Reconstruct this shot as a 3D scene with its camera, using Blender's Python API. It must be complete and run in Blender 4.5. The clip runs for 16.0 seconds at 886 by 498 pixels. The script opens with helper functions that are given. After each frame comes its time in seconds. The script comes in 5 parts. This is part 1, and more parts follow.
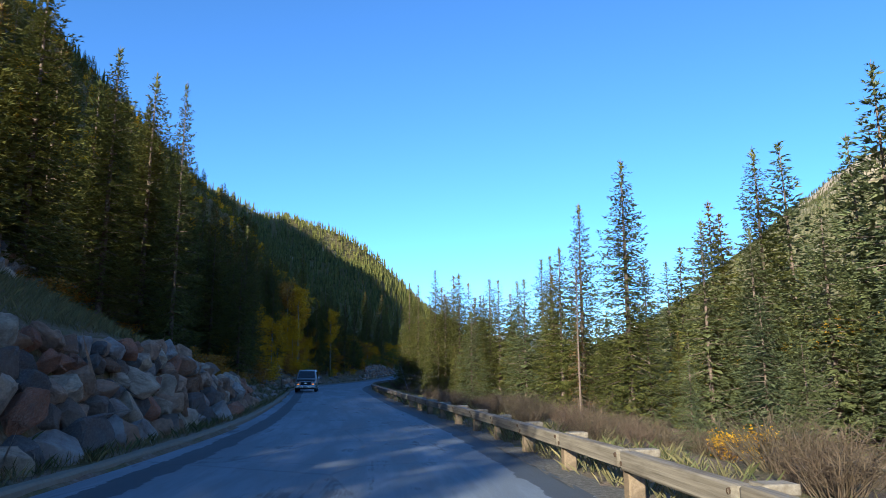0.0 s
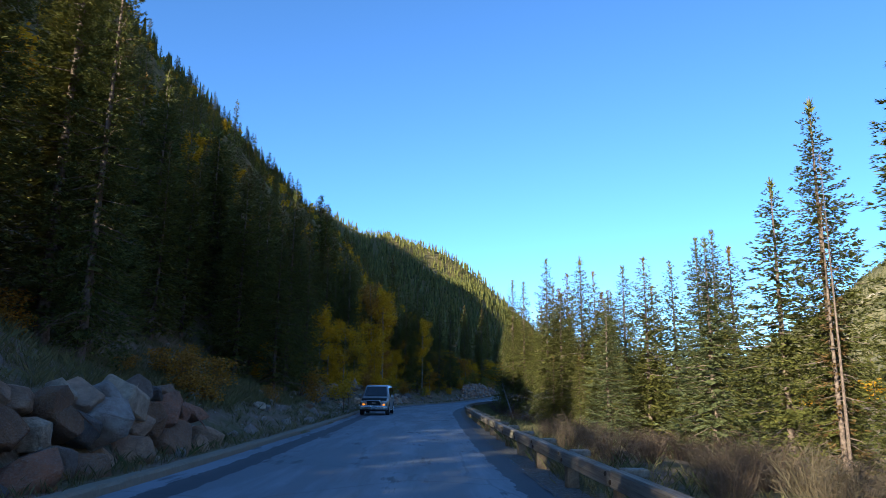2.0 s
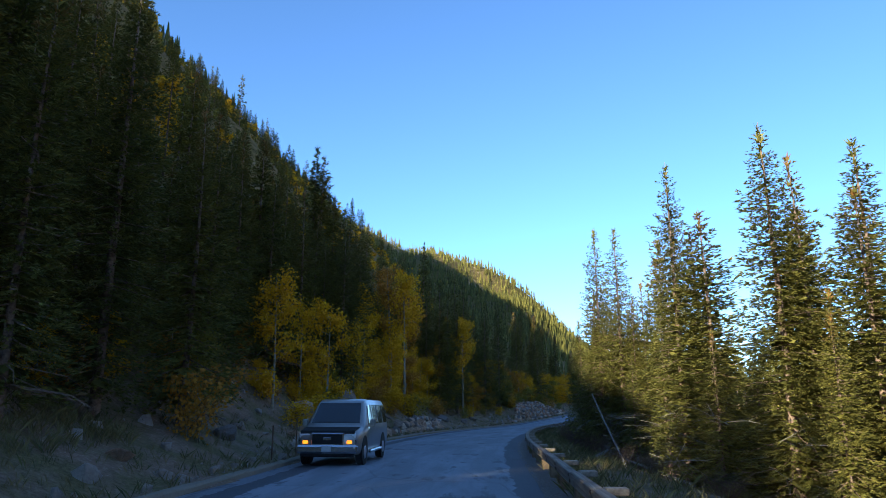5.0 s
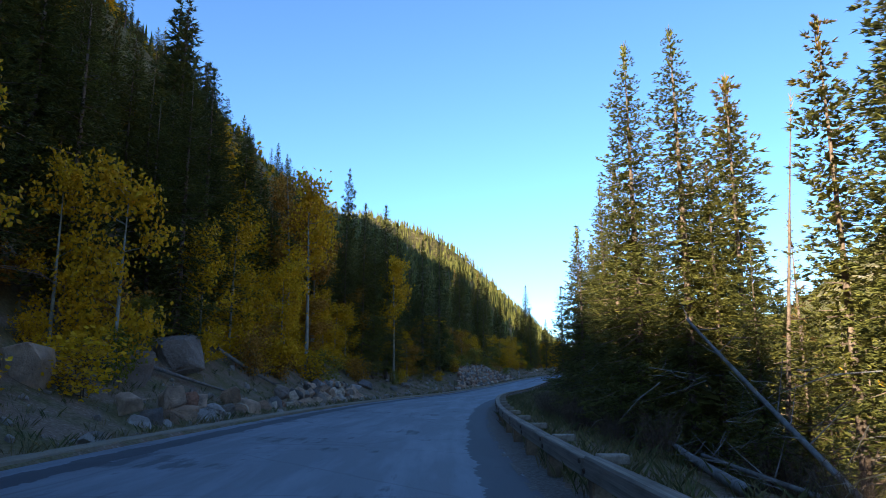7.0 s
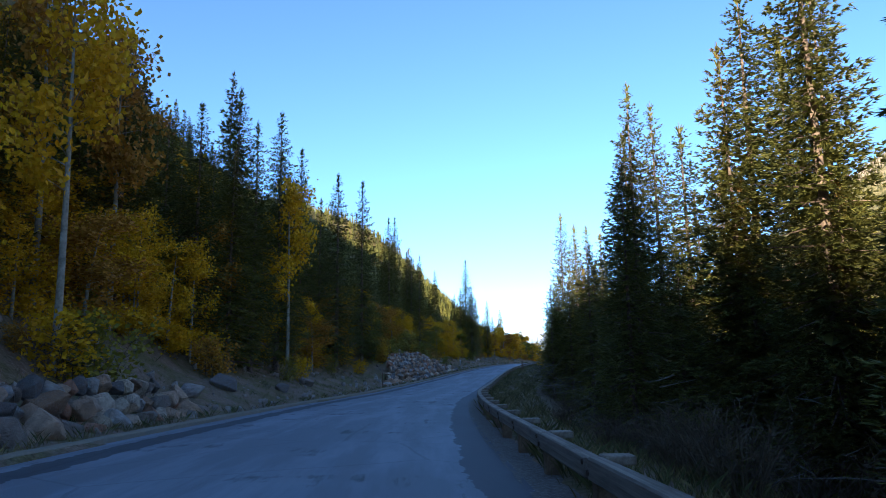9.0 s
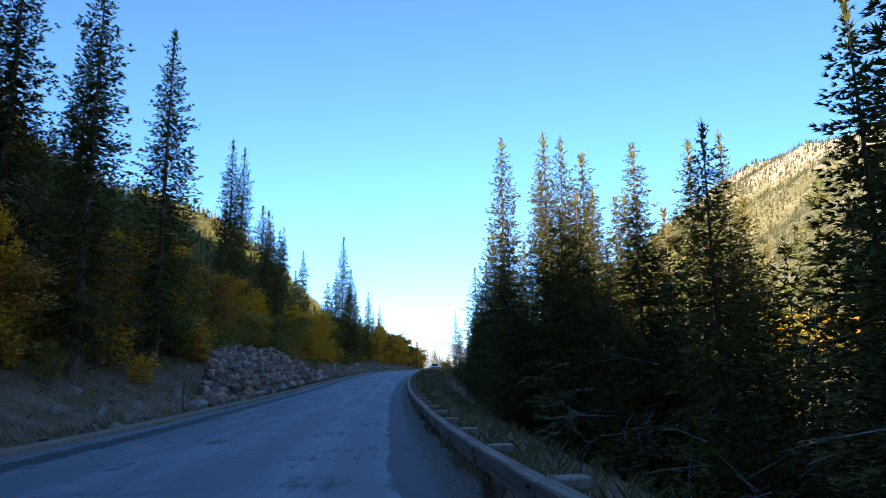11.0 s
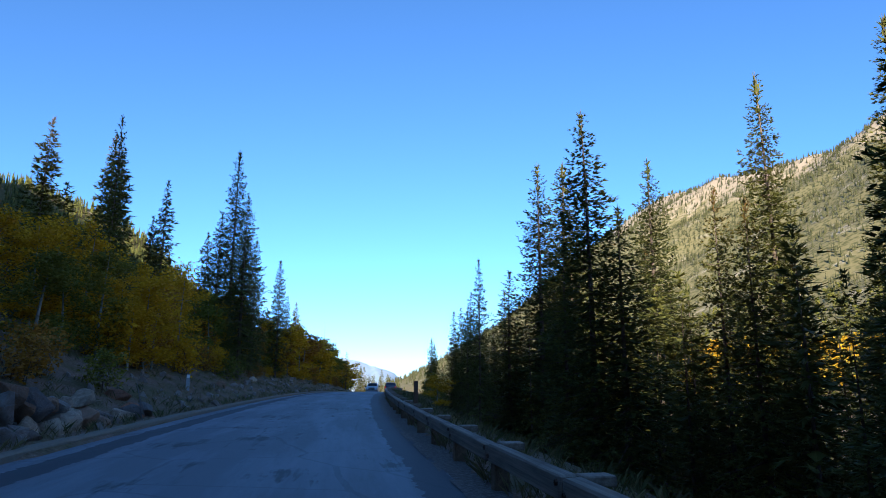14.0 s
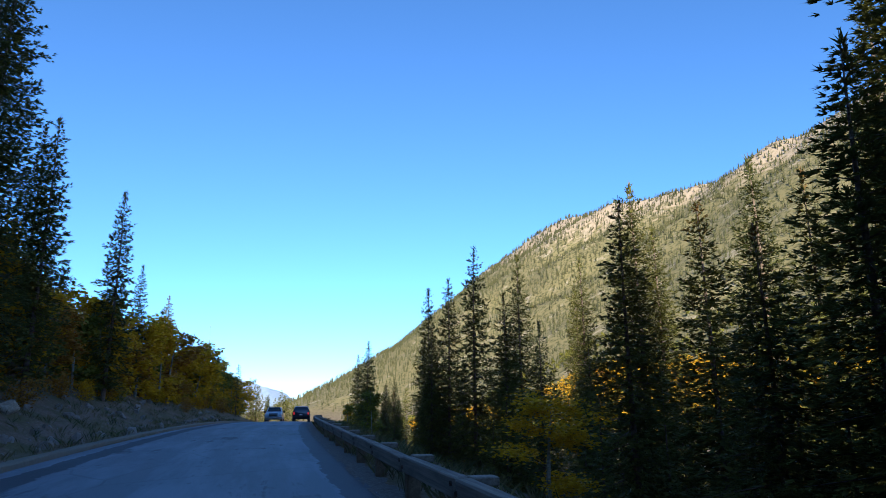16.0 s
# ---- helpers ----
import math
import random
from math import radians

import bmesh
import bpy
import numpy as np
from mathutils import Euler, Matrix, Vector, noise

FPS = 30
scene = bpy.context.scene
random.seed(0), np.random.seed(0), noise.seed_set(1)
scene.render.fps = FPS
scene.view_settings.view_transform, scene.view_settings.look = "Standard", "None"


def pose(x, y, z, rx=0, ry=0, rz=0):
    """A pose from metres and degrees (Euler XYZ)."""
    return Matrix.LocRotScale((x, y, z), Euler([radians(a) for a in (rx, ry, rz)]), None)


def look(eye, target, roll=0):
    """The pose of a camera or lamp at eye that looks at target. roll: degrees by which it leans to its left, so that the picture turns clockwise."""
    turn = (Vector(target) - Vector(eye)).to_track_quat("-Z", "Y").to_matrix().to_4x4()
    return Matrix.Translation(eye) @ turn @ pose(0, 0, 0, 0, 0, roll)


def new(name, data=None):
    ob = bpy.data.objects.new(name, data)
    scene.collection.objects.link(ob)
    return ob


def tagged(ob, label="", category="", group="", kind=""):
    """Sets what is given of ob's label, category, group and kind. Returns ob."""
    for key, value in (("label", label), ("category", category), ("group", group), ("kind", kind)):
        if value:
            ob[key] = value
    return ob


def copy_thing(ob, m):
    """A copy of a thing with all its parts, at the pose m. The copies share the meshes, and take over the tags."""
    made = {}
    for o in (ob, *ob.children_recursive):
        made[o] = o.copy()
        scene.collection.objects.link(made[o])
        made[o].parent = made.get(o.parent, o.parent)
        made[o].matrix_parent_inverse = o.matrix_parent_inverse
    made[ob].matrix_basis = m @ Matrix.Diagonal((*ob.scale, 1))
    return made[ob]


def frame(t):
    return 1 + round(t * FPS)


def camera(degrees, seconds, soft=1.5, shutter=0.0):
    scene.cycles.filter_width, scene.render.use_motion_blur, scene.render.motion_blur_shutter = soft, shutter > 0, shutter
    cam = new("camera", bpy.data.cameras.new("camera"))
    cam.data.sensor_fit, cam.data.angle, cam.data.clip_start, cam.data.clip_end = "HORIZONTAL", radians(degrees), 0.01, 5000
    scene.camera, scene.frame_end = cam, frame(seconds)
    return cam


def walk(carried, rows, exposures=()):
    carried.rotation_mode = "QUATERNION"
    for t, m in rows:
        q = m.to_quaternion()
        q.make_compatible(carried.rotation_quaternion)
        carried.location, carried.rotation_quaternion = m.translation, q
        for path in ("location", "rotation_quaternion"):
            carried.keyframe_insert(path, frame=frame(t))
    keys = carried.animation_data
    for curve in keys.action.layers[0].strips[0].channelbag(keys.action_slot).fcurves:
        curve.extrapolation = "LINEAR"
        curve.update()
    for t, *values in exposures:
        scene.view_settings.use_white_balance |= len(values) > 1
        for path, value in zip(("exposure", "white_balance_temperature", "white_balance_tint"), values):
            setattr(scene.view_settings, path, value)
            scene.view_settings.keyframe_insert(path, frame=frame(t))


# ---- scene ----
cam = camera(66.57, 16.0, 0.7)
PATH = [
    (0.0, 0.00, -0.00, 1.45, 99.93, 0.16, 0.03),
    (0.5, 0.14, 4.28, 1.38, 101.55, -0.18, 3.19),
    (1.0, -0.02, 8.69, 1.30, 100.91, -0.58, 5.29),
    (1.5, -0.45, 13.24, 1.19, 100.45, -0.82, 6.63),
    (2.0, -1.00, 17.62, 1.11, 101.62, -0.88, 8.57),
    (2.5, -1.57, 21.78, 1.00, 103.98, -0.60, 12.77),
    (3.0, -2.29, 26.12, 0.90, 104.97, -0.38, 15.01),
    (3.5, -2.97, 30.81, 0.82, 104.10, -0.50, 14.13),
    (3.7, -3.25, 32.72, 0.79, 103.75, -0.51, 13.63),
    (5.8, -5.64, 51.41, 1.00, 102.73, 0.54, 11.76),
    (6.0, -6.02, 53.53, 0.90, 102.22, 0.53, 10.97),
    (6.5, -7.01, 58.93, 0.65, 101.57, 0.17, 8.97),
    (7.0, -7.94, 64.44, 0.50, 100.65, 0.02, 7.47),
    (7.5, -8.77, 70.08, 0.44, 99.78, 0.21, 5.81),
    (8.0, -9.66, 76.15, 0.42, 100.01, 0.47, 4.04),
    (8.5, -10.43, 82.56, 0.38, 100.32, 0.57, 2.79),
    (9.0, -11.04, 89.18, 0.35, 99.96, 0.76, 1.23),
    (9.5, -11.48, 96.24, 0.30, 99.66, 1.07, -0.62),
    (10.0, -11.87, 103.56, 0.23, 99.74, 1.39, -2.19),
    (10.2, -12.14, 106.44, 0.19, 99.66, 1.49, -2.94),
    (12.3, -10.82, 137.16, 0.01, 102.73, -0.58, -20.16),
    (12.5, -10.66, 140.22, 0.06, 102.73, -0.57, -20.20),
    (13.0, -10.18, 147.98, 0.16, 102.79, -0.34, -20.18),
    (13.5, -9.45, 155.73, 0.30, 102.63, -0.16, -18.11),
    (14.0, -8.62, 163.18, 0.49, 102.32, -0.07, -17.04),
    (14.5, -7.65, 170.55, 0.69, 103.23, -0.24, -17.16),
    (15.0, -6.62, 177.81, 0.93, 104.23, -0.03, -18.29),
    (15.5, -5.47, 184.98, 1.15, 104.43, 0.07, -21.14),
    (16.0, -4.25, 192.17, 1.35, 103.97, 0.39, -25.76),
]
walk(cam, [(t, pose(x, y, z, rx, ry, rz)) for t, x, y, z, rx, ry, rz in PATH],
     exposures=((0.0, 1.32, 4950, 0), (3.0, 1.60, 5400, 1), (7.0, 1.85, 5800, 3), (10.0, 1.92, 5750, 5), (12.5, 1.46, 5150, 3), (16.0, 1.28, 5150, 3)))

# ---- light ----
SUN_EL, SUN_BACK = 19.0, 24.0      # the sun stands low, behind and a little to the left
world = bpy.data.worlds.new("sky")
scene.world = world
world.use_nodes = True
wt = world.node_tree
sky = wt.nodes.new("ShaderNodeTexSky")
sky.sky_type = "NISHITA"
sky.sun_disc = False
sky.sun_elevation, sky.sun_rotation = radians(SUN_EL), radians(180 + SUN_BACK)
sky.altitude, sky.air_density, sky.dust_density, sky.ozone_density = 2800, 1.0, 0.4, 3.0
tint = wt.nodes.new("ShaderNodeMix")
tint.data_type, tint.blend_type = "RGBA", "MULTIPLY"
tint.inputs[0].default_value, tint.inputs[7].default_value = 1.0, (0.94, 0.985, 1.05, 1)      # clear, dry mountain air
wt.links.new(sky.outputs[0], tint.inputs[6])
wt.links.new(tint.outputs[2], wt.nodes["Background"].inputs[0])
wt.nodes["Background"].inputs[1].default_value = 0.10
lamp = bpy.data.lights.new("sun", "SUN")
lamp.energy, lamp.angle, lamp.color = 5.0, radians(0.53), (1.0, 0.80, 0.52)
sun = new("sun", lamp)
s_el, s_az = radians(SUN_EL), radians(SUN_BACK)
sun.matrix_world = look((-math.sin(s_az) * math.cos(s_el) * 400, -math.cos(s_az) * math.cos(s_el) * 400, math.sin(s_el) * 400), (0, 0, 0))


# ---- small tools ----
def mesh(name, verts, faces, mats=(), smooth=False, index=None):
    me = bpy.data.meshes.new(name)
    me.from_pydata([tuple(v) for v in verts], [], [tuple(f) for f in faces])
    for m in mats:
        me.materials.append(m)
    if smooth:
        me.polygons.foreach_set("use_smooth", [True] * len(me.polygons))
    if index is not None:
        me.polygons.foreach_set("material_index", list(index))
    me.update()
    return me


def tris(name, verts, mat):
    """A mesh of loose triangles from an array of n x 3 x 3."""
    n = len(verts)
    me = bpy.data.meshes.new(name)
    me.vertices.add(n * 3)
    me.vertices.foreach_set("co", np.asarray(verts, dtype=np.float32).ravel())
    me.loops.add(n * 3)
    me.loops.foreach_set("vertex_index", np.arange(n * 3, dtype=np.int32))
    me.polygons.add(n)
    me.polygons.foreach_set("loop_start", np.arange(n, dtype=np.int32) * 3)
    me.materials.append(mat)
    me.update(calc_edges=True)
    return me


def quads(name, verts, mat):
    """A mesh of loose quads from an array of n x 4 x 3."""
    n = len(verts)
    me = bpy.data.meshes.new(name)
    me.vertices.add(n * 4)
    me.vertices.foreach_set("co", np.asarray(verts, dtype=np.float32).ravel())
    me.loops.add(n * 4)
    me.loops.foreach_set("vertex_index", np.arange(n * 4, dtype=np.int32))
    me.polygons.add(n)
    me.polygons.foreach_set("loop_start", np.arange(n, dtype=np.int32) * 4)
    me.materials.append(mat)
    me.update(calc_edges=True)
    return me


def part(name, data, material, parent, label=""):
    """A bmesh or a mesh as one object under a thing or a part."""
    if isinstance(data, bmesh.types.BMesh):
        me = bpy.data.meshes.new(name)
        data.to_mesh(me)
        data.free()
        data = me
    if material is not None:
        data.materials.clear()
        data.materials.append(material)
    ob = new(name, data)
    ob.parent = parent
    if label:
        ob["label"] = label
    return ob


def tube(pts, radii, n=6):
    """Verts and faces of a tapered tube along points."""
    verts, faces = [], []
    for i, p in enumerate(pts):
        p = Vector(p)
        a = Vector(pts[max(i - 1, 0)])
        b = Vector(pts[min(i + 1, len(pts) - 1)])
        d = (b - a).normalized()
        u = d.orthogonal().normalized() if abs(d.z) < 0.9 else Vector((1, 0, 0)).cross(d).normalized()
        v = d.cross(u)
        for k in range(n):
            c = 2 * math.pi * k / n
            verts.append(p + (u * math.cos(c) + v * math.sin(c)) * radii[i])
    for i in range(len(pts) - 1):
        for k in range(n):
            a, b = i * n + k, i * n + (k + 1) % n
            faces.append((a, b, b + n, a + n))
    faces.append(tuple(range((len(pts) - 1) * n, len(pts) * n)))
    return verts, faces


def box(bm, size, at, turn=0.0, bevel=0.0):
    """A bevelled box, added to a bmesh."""
    r = bmesh.ops.create_cube(bm, size=1.0, matrix=pose(*at, 0, 0, turn) @ Matrix.Diagonal((*size, 1)))
    if bevel:
        edges = list({e for v in r["verts"] for e in v.link_edges})
        bmesh.ops.bevel(bm, geom=edges, offset=bevel, segments=1, affect="EDGES")


def curve_through(ys, vs):
    """A smooth line through stations: vectorised Catmull-Rom."""
    ys, vs = np.array(ys, float), np.array(vs, float)
    m = np.gradient(vs, ys)

    def at(y):
        y = np.clip(np.asarray(y, float), ys[0] - 1e4, ys[-1] + 1e4)
        i = np.clip(np.searchsorted(ys, y) - 1, 0, len(ys) - 2)
        h = ys[i + 1] - ys[i]
        t = (y - ys[i]) / h
        c = np.clip(t, 0, 1)
        v = ((2 * c**3 - 3 * c**2 + 1) * vs[i] + (c**3 - 2 * c**2 + c) * h * m[i]
             + (-2 * c**3 + 3 * c**2) * vs[i + 1] + (c**3 - c**2) * h * m[i + 1])
        return v + np.where(t < 0, t * h * m[i], 0) + np.where(t > 1, (t - 1) * h * m[i + 1], 0)
    return at


def ramp(x, a, b):
    c = np.clip((np.asarray(x, float) - a) / (b - a), 0, 1)
    return c * c * (3 - 2 * c)


WAVE_SETS = {}


def waves(x, y, size, seed):
    """Cheap smooth noise of about -1 to 1."""
    if (size, seed) not in WAVE_SETS:
        g = np.random.RandomState(seed)
        rows = []
        for k in range(6):
            a = g.rand() * 6.28
            f = 6.28 / size * (0.6 + 0.9 * g.rand())
            rows.append((math.cos(a) * f, math.sin(a) * f, g.rand() * 6.28))
        WAVE_SETS[size, seed] = rows
    s = 0
    for a, b, c in WAVE_SETS[size, seed]:
        s = s + np.sin(x * a + y * b + c)
    return s / 3.2


# ---- materials ----
class Mat:
    """A short way to write node materials."""

    def __init__(self, name, rough=0.8, metal=0.0, spec=0.3):
        self.m = bpy.data.materials.new(name)
        self.m.use_nodes = True
        self.t = self.m.node_tree
        self.b = self.t.nodes["Principled BSDF"]
        self.b.inputs["Roughness"].default_value = rough
        self.b.inputs["Metallic"].default_value = metal
        self.b.inputs["Specular IOR Level"].default_value = spec

    def node(self, kind, **values):
        n = self.t.nodes.new("ShaderNode" + kind)
        for k, v in values.items():
            n.inputs[k.replace("_", " ")].default_value = v
        return n

    def link(self, a, b):
        self.t.links.new(a, b)

    def coords(self, kind="Object"):
        return self.node("TexCoord").outputs[kind]

    def noise(self, scale, detail=4.0, rough=0.55, at=None):
        n = self.node("TexNoise", Scale=scale, Detail=detail, Roughness=rough)
        self.link(at if at is not None else self.coords(), n.inputs["Vector"])
        return n.outputs["Fac"]

    def ramp(self, fac, *stops):
        r = self.node("ValToRGB")
        e = r.color_ramp.elements
        while len(e) < len(stops):
            e.new(0.5)
        for i, (p, c) in enumerate(stops):
            e[i].position = p
            e[i].color = (*c, 1) if len(c) == 3 else c
        self.link(fac, r.inputs[0])
        return r.outputs[0]

    def mix(self, fac, a, b, how="MIX"):
        n = self.t.nodes.new("ShaderNodeMix")
        n.data_type, n.blend_type = "RGBA", how
        for v, k in ((fac, 0), (a, 6), (b, 7)):
            if isinstance(v, (int, float)):
                n.inputs[k].default_value = v
            elif isinstance(v, tuple):
                n.inputs[k].default_value = (*v, 1)
            else:
                self.link(v, n.inputs[k])
        return n.outputs[2]

    def math(self, how, a, b=0.0, c=0.0):
        n = self.t.nodes.new("ShaderNodeMath")
        n.operation = how
        for i, v in enumerate((a, b, c)):
            if isinstance(v, (int, float)):
                n.inputs[i].default_value = v
            else:
                self.link(v, n.inputs[i])
        return n.outputs[0]

    def bump(self, height, strength=0.5, distance=0.02):
        n = self.node("Bump", Strength=strength, Distance=distance)
        self.link(height, n.inputs["Height"])
        self.link(n.outputs[0], self.b.inputs["Normal"])

    def colour(self, c):
        if isinstance(c, tuple):
            self.b.inputs["Base Color"].default_value = (*c, 1)
        else:
            self.link(c, self.b.inputs["Base Color"])
        return self.m


def foliage(name, dark, light, odd, glow=0.25, clump=0.5, cones=False):
    """Needles or leaves: varies from clump to clump and from tree to tree, and lets some light through."""
    k = Mat(name, rough=0.6, spec=0.2)
    island = k.node("NewGeometry").outputs["Random Per Island"]
    tree = k.node("ObjectInfo").outputs["Random"]
    c = k.ramp(island, (0.0, dark), (0.55, tuple((a + b) / 2 for a, b in zip(dark, light))), (1.0, light))
    c = k.mix(k.math("MULTIPLY", tree, 0.55), c, odd)
    patch = k.noise(1.1, 3.0, 0.6)
    c = k.mix(k.ramp(patch, (0.38, (clump, clump, clump)), (0.62, (0, 0, 0))), c, tuple(a * 0.6 for a in dark))
    if cones:
        # brown cones hang in the tops of the pattern trees, which are twelve metres high
        at = k.node("SeparateXYZ")
        k.link(k.coords(), at.inputs[0])
        crest = k.math("MULTIPLY", k.math("SUBTRACT", at.outputs[2], 9.6), 0.45)
        mask = k.math("MULTIPLY", k.ramp(crest, (0.0, (0, 0, 0)), (0.9, (0.75, 0.75, 0.75))), k.math("GREATER_THAN", k.math("FRACT", k.math("MULTIPLY", island, 7.0)), 0.45))
        c = k.mix(k.math("MULTIPLY", mask, k.math("GREATER_THAN", tree, 0.3)), c, (0.26, 0.125, 0.04))
    k.colour(c)
    tr = k.node("BsdfTranslucent")
    k.link(c, tr.inputs["Color"])
    ms = k.node("MixShader")
    ms.inputs[0].default_value = glow
    k.link(k.b.outputs[0], ms.inputs[1])
    k.link(tr.outputs[0], ms.inputs[2])
    k.link(ms.outputs[0], k.t.nodes["Material Output"].inputs["Surface"])
    return k.m


NEEDLES = foliage("spruce_needles", (0.055, 0.068, 0.021), (0.265, 0.250, 0.060), (0.26, 0.22, 0.045), cones=True)
WOOD_NEEDLES = foliage("dense_wood_needles", (0.050, 0.064, 0.021), (0.245, 0.235, 0.058), (0.24, 0.21, 0.045))
BLUE_NEEDLES = foliage("blue_spruce_needles", (0.070, 0.088, 0.042), (0.28, 0.30, 0.15), (0.25, 0.25, 0.08))
FAR_NEEDLES = foliage("sunlit_far_needles", (0.055, 0.060, 0.026), (0.15, 0.145, 0.058), (0.17, 0.15, 0.06))
DRY_NEEDLES = foliage("rusty_needles", (0.12, 0.07, 0.025), (0.26, 0.15, 0.05), (0.18, 0.12, 0.05))
GOLD = foliage("aspen_gold_leaves", (0.52, 0.285, 0.010), (0.86, 0.55, 0.02), (0.66, 0.36, 0.015), 0.45, 0.3)
LIME = foliage("aspen_green_leaves", (0.12, 0.14, 0.022), (0.32, 0.30, 0.045), (0.36, 0.26, 0.04), 0.4, 0.4)
RUST = foliage("faded_aspen_leaves", (0.28, 0.13, 0.025), (0.55, 0.30, 0.04), (0.50, 0.25, 0.03), 0.3, 0.4)
TWIG = foliage("bare_willow_twigs", (0.075, 0.050, 0.036), (0.19, 0.125, 0.085), (0.12, 0.105, 0.055), 0.1)
GRASS = foliage("dry_grass", (0.12, 0.10, 0.045), (0.30, 0.24, 0.11), (0.14, 0.15, 0.05), 0.2)
WEEDS = foliage("green_weeds", (0.045, 0.06, 0.02), (0.12, 0.14, 0.045), (0.14, 0.12, 0.05), 0.2)


def bark(name, a, b, scale=9.0):
    k = Mat(name, rough=0.95, spec=0.1)
    f = k.noise(scale, 6.0, 0.65)
    k.bump(f, 0.6, 0.02)
    return k.colour(k.ramp(f, (0.3, a), (0.7, b)))


BARK = bark("spruce_bark", (0.07, 0.05, 0.042), (0.27, 0.195, 0.155))
PALE_BARK = bark("aspen_bark", (0.13, 0.12, 0.09), (0.36, 0.34, 0.28), 5.0)
GREY_WOOD = bark("weathered_deadwood", (0.10, 0.09, 0.08), (0.27, 0.25, 0.23), 7.0)


def stone(name, tones):
    k = Mat(name, rough=0.9, spec=0.2)
    rnd = k.node("ObjectInfo").outputs["Random"]
    r = k.node("ValToRGB")
    r.color_ramp.interpolation = "CONSTANT"
    e = r.color_ramp.elements
    while len(e) < len(tones):
        e.new(0.5)
    for i, c in enumerate(tones):
        e[i].position = i / len(tones)
        e[i].color = (*c, 1)
    k.link(rnd, r.inputs[0])
    base = r.outputs[0]
    big, fine = k.noise(1.3, 6.0, 0.7), k.noise(11.0, 8.0, 0.78)
    c = k.mix(k.ramp(big, (0.38, (0, 0, 0)), (0.62, (1, 1, 1))), base, (0.15, 0.105, 0.08), "MIX")
    c = k.mix(0.6, base, c)
    c = k.mix(k.ramp(fine, (0.45, (0, 0, 0)), (0.75, (0.45, 0.45, 0.45))), c, (0.44, 0.38, 0.32))
    k.bump(k.math("ADD", k.math("MULTIPLY", big, 1.2), k.math("MULTIPLY", fine, 0.4)), 1.0, 0.16)
    return k.colour(c)


ROCK = stone("granite_boulders", ((0.50, 0.32, 0.20), (0.25, 0.205, 0.17), (0.54, 0.38, 0.26), (0.15, 0.145, 0.145), (0.60, 0.49, 0.36), (0.40, 0.19, 0.11), (0.42, 0.39, 0.36), (0.30, 0.175, 0.10)))
SCREE = stone("small_stones", ((0.30, 0.27, 0.24), (0.36, 0.33, 0.30), (0.25, 0.21, 0.18)))


def ground_material():
    k = Mat("mountain_soil_and_grass", rough=0.95, spec=0.1)
    at = k.coords()
    big, mid, fine = k.noise(0.05, 4.0, 0.6, at), k.noise(0.7, 5.0, 0.6, at), k.noise(9.0, 6.0, 0.7, at)
    soil = k.ramp(fine, (0.3, (0.12, 0.085, 0.060)), (0.55, (0.23, 0.165, 0.12)), (0.75, (0.36, 0.30, 0.25)))
    grass = k.ramp(fine, (0.3, (0.075, 0.065, 0.03)), (0.7, (0.20, 0.17, 0.085)))
    c = k.mix(k.ramp(mid, (0.42, (0, 0, 0)), (0.6, (1, 1, 1))), soil, grass)
    # bare rock on high slopes
    z = k.node("SeparateXYZ")
    k.link(at, z.inputs[0])
    high = k.math("MULTIPLY", z.outputs[2], 0.03)
    hill = k.ramp(high, (0.0, (0, 0, 0)), (0.9, (1, 1, 1)))
    bare = k.ramp(k.math("ADD", k.math("MULTIPLY", z.outputs[2], 0.0013), k.math("MULTIPLY", big, 0.45)), (0.80, (0, 0, 0)), (0.90, (1, 1, 1)))
    vor = k.node("TexVoronoi", Scale=0.13)
    k.link(at, vor.inputs["Vector"])
    floor_ = k.ramp(mid, (0.3, (0.07, 0.062, 0.024)), (0.5, (0.15, 0.115, 0.04)), (0.7, (0.24, 0.18, 0.10)))
    wood_ = k.ramp(vor.outputs["Distance"], (0.15, (0.09, 0.085, 0.035)), (0.6, (0.22, 0.18, 0.085)))
    across = k.ramp(k.math("MULTIPLY", z.outputs[0], 0.01), (0.4, (0, 0, 0)), (1.0, (1, 1, 1)))
    wood_ = k.mix(across, floor_, wood_)
    rocky = k.mix(k.ramp(k.noise(0.02, 7.0, 0.72, at), (0.56, (0, 0, 0)), (0.68, (1, 1, 1))), wood_, k.ramp(mid, (0.3, (0.27, 0.21, 0.14)), (0.7, (0.48, 0.40, 0.30))))
    rocky = k.mix(bare, rocky, k.ramp(mid, (0.3, (0.38, 0.28, 0.19)), (0.7, (0.50, 0.38, 0.27))))
    c = k.mix(hill, c, rocky)
    k.bump(k.math("ADD", fine, k.math("MULTIPLY", mid, 2.0)), 0.8, 0.08)
    return k.colour(c)


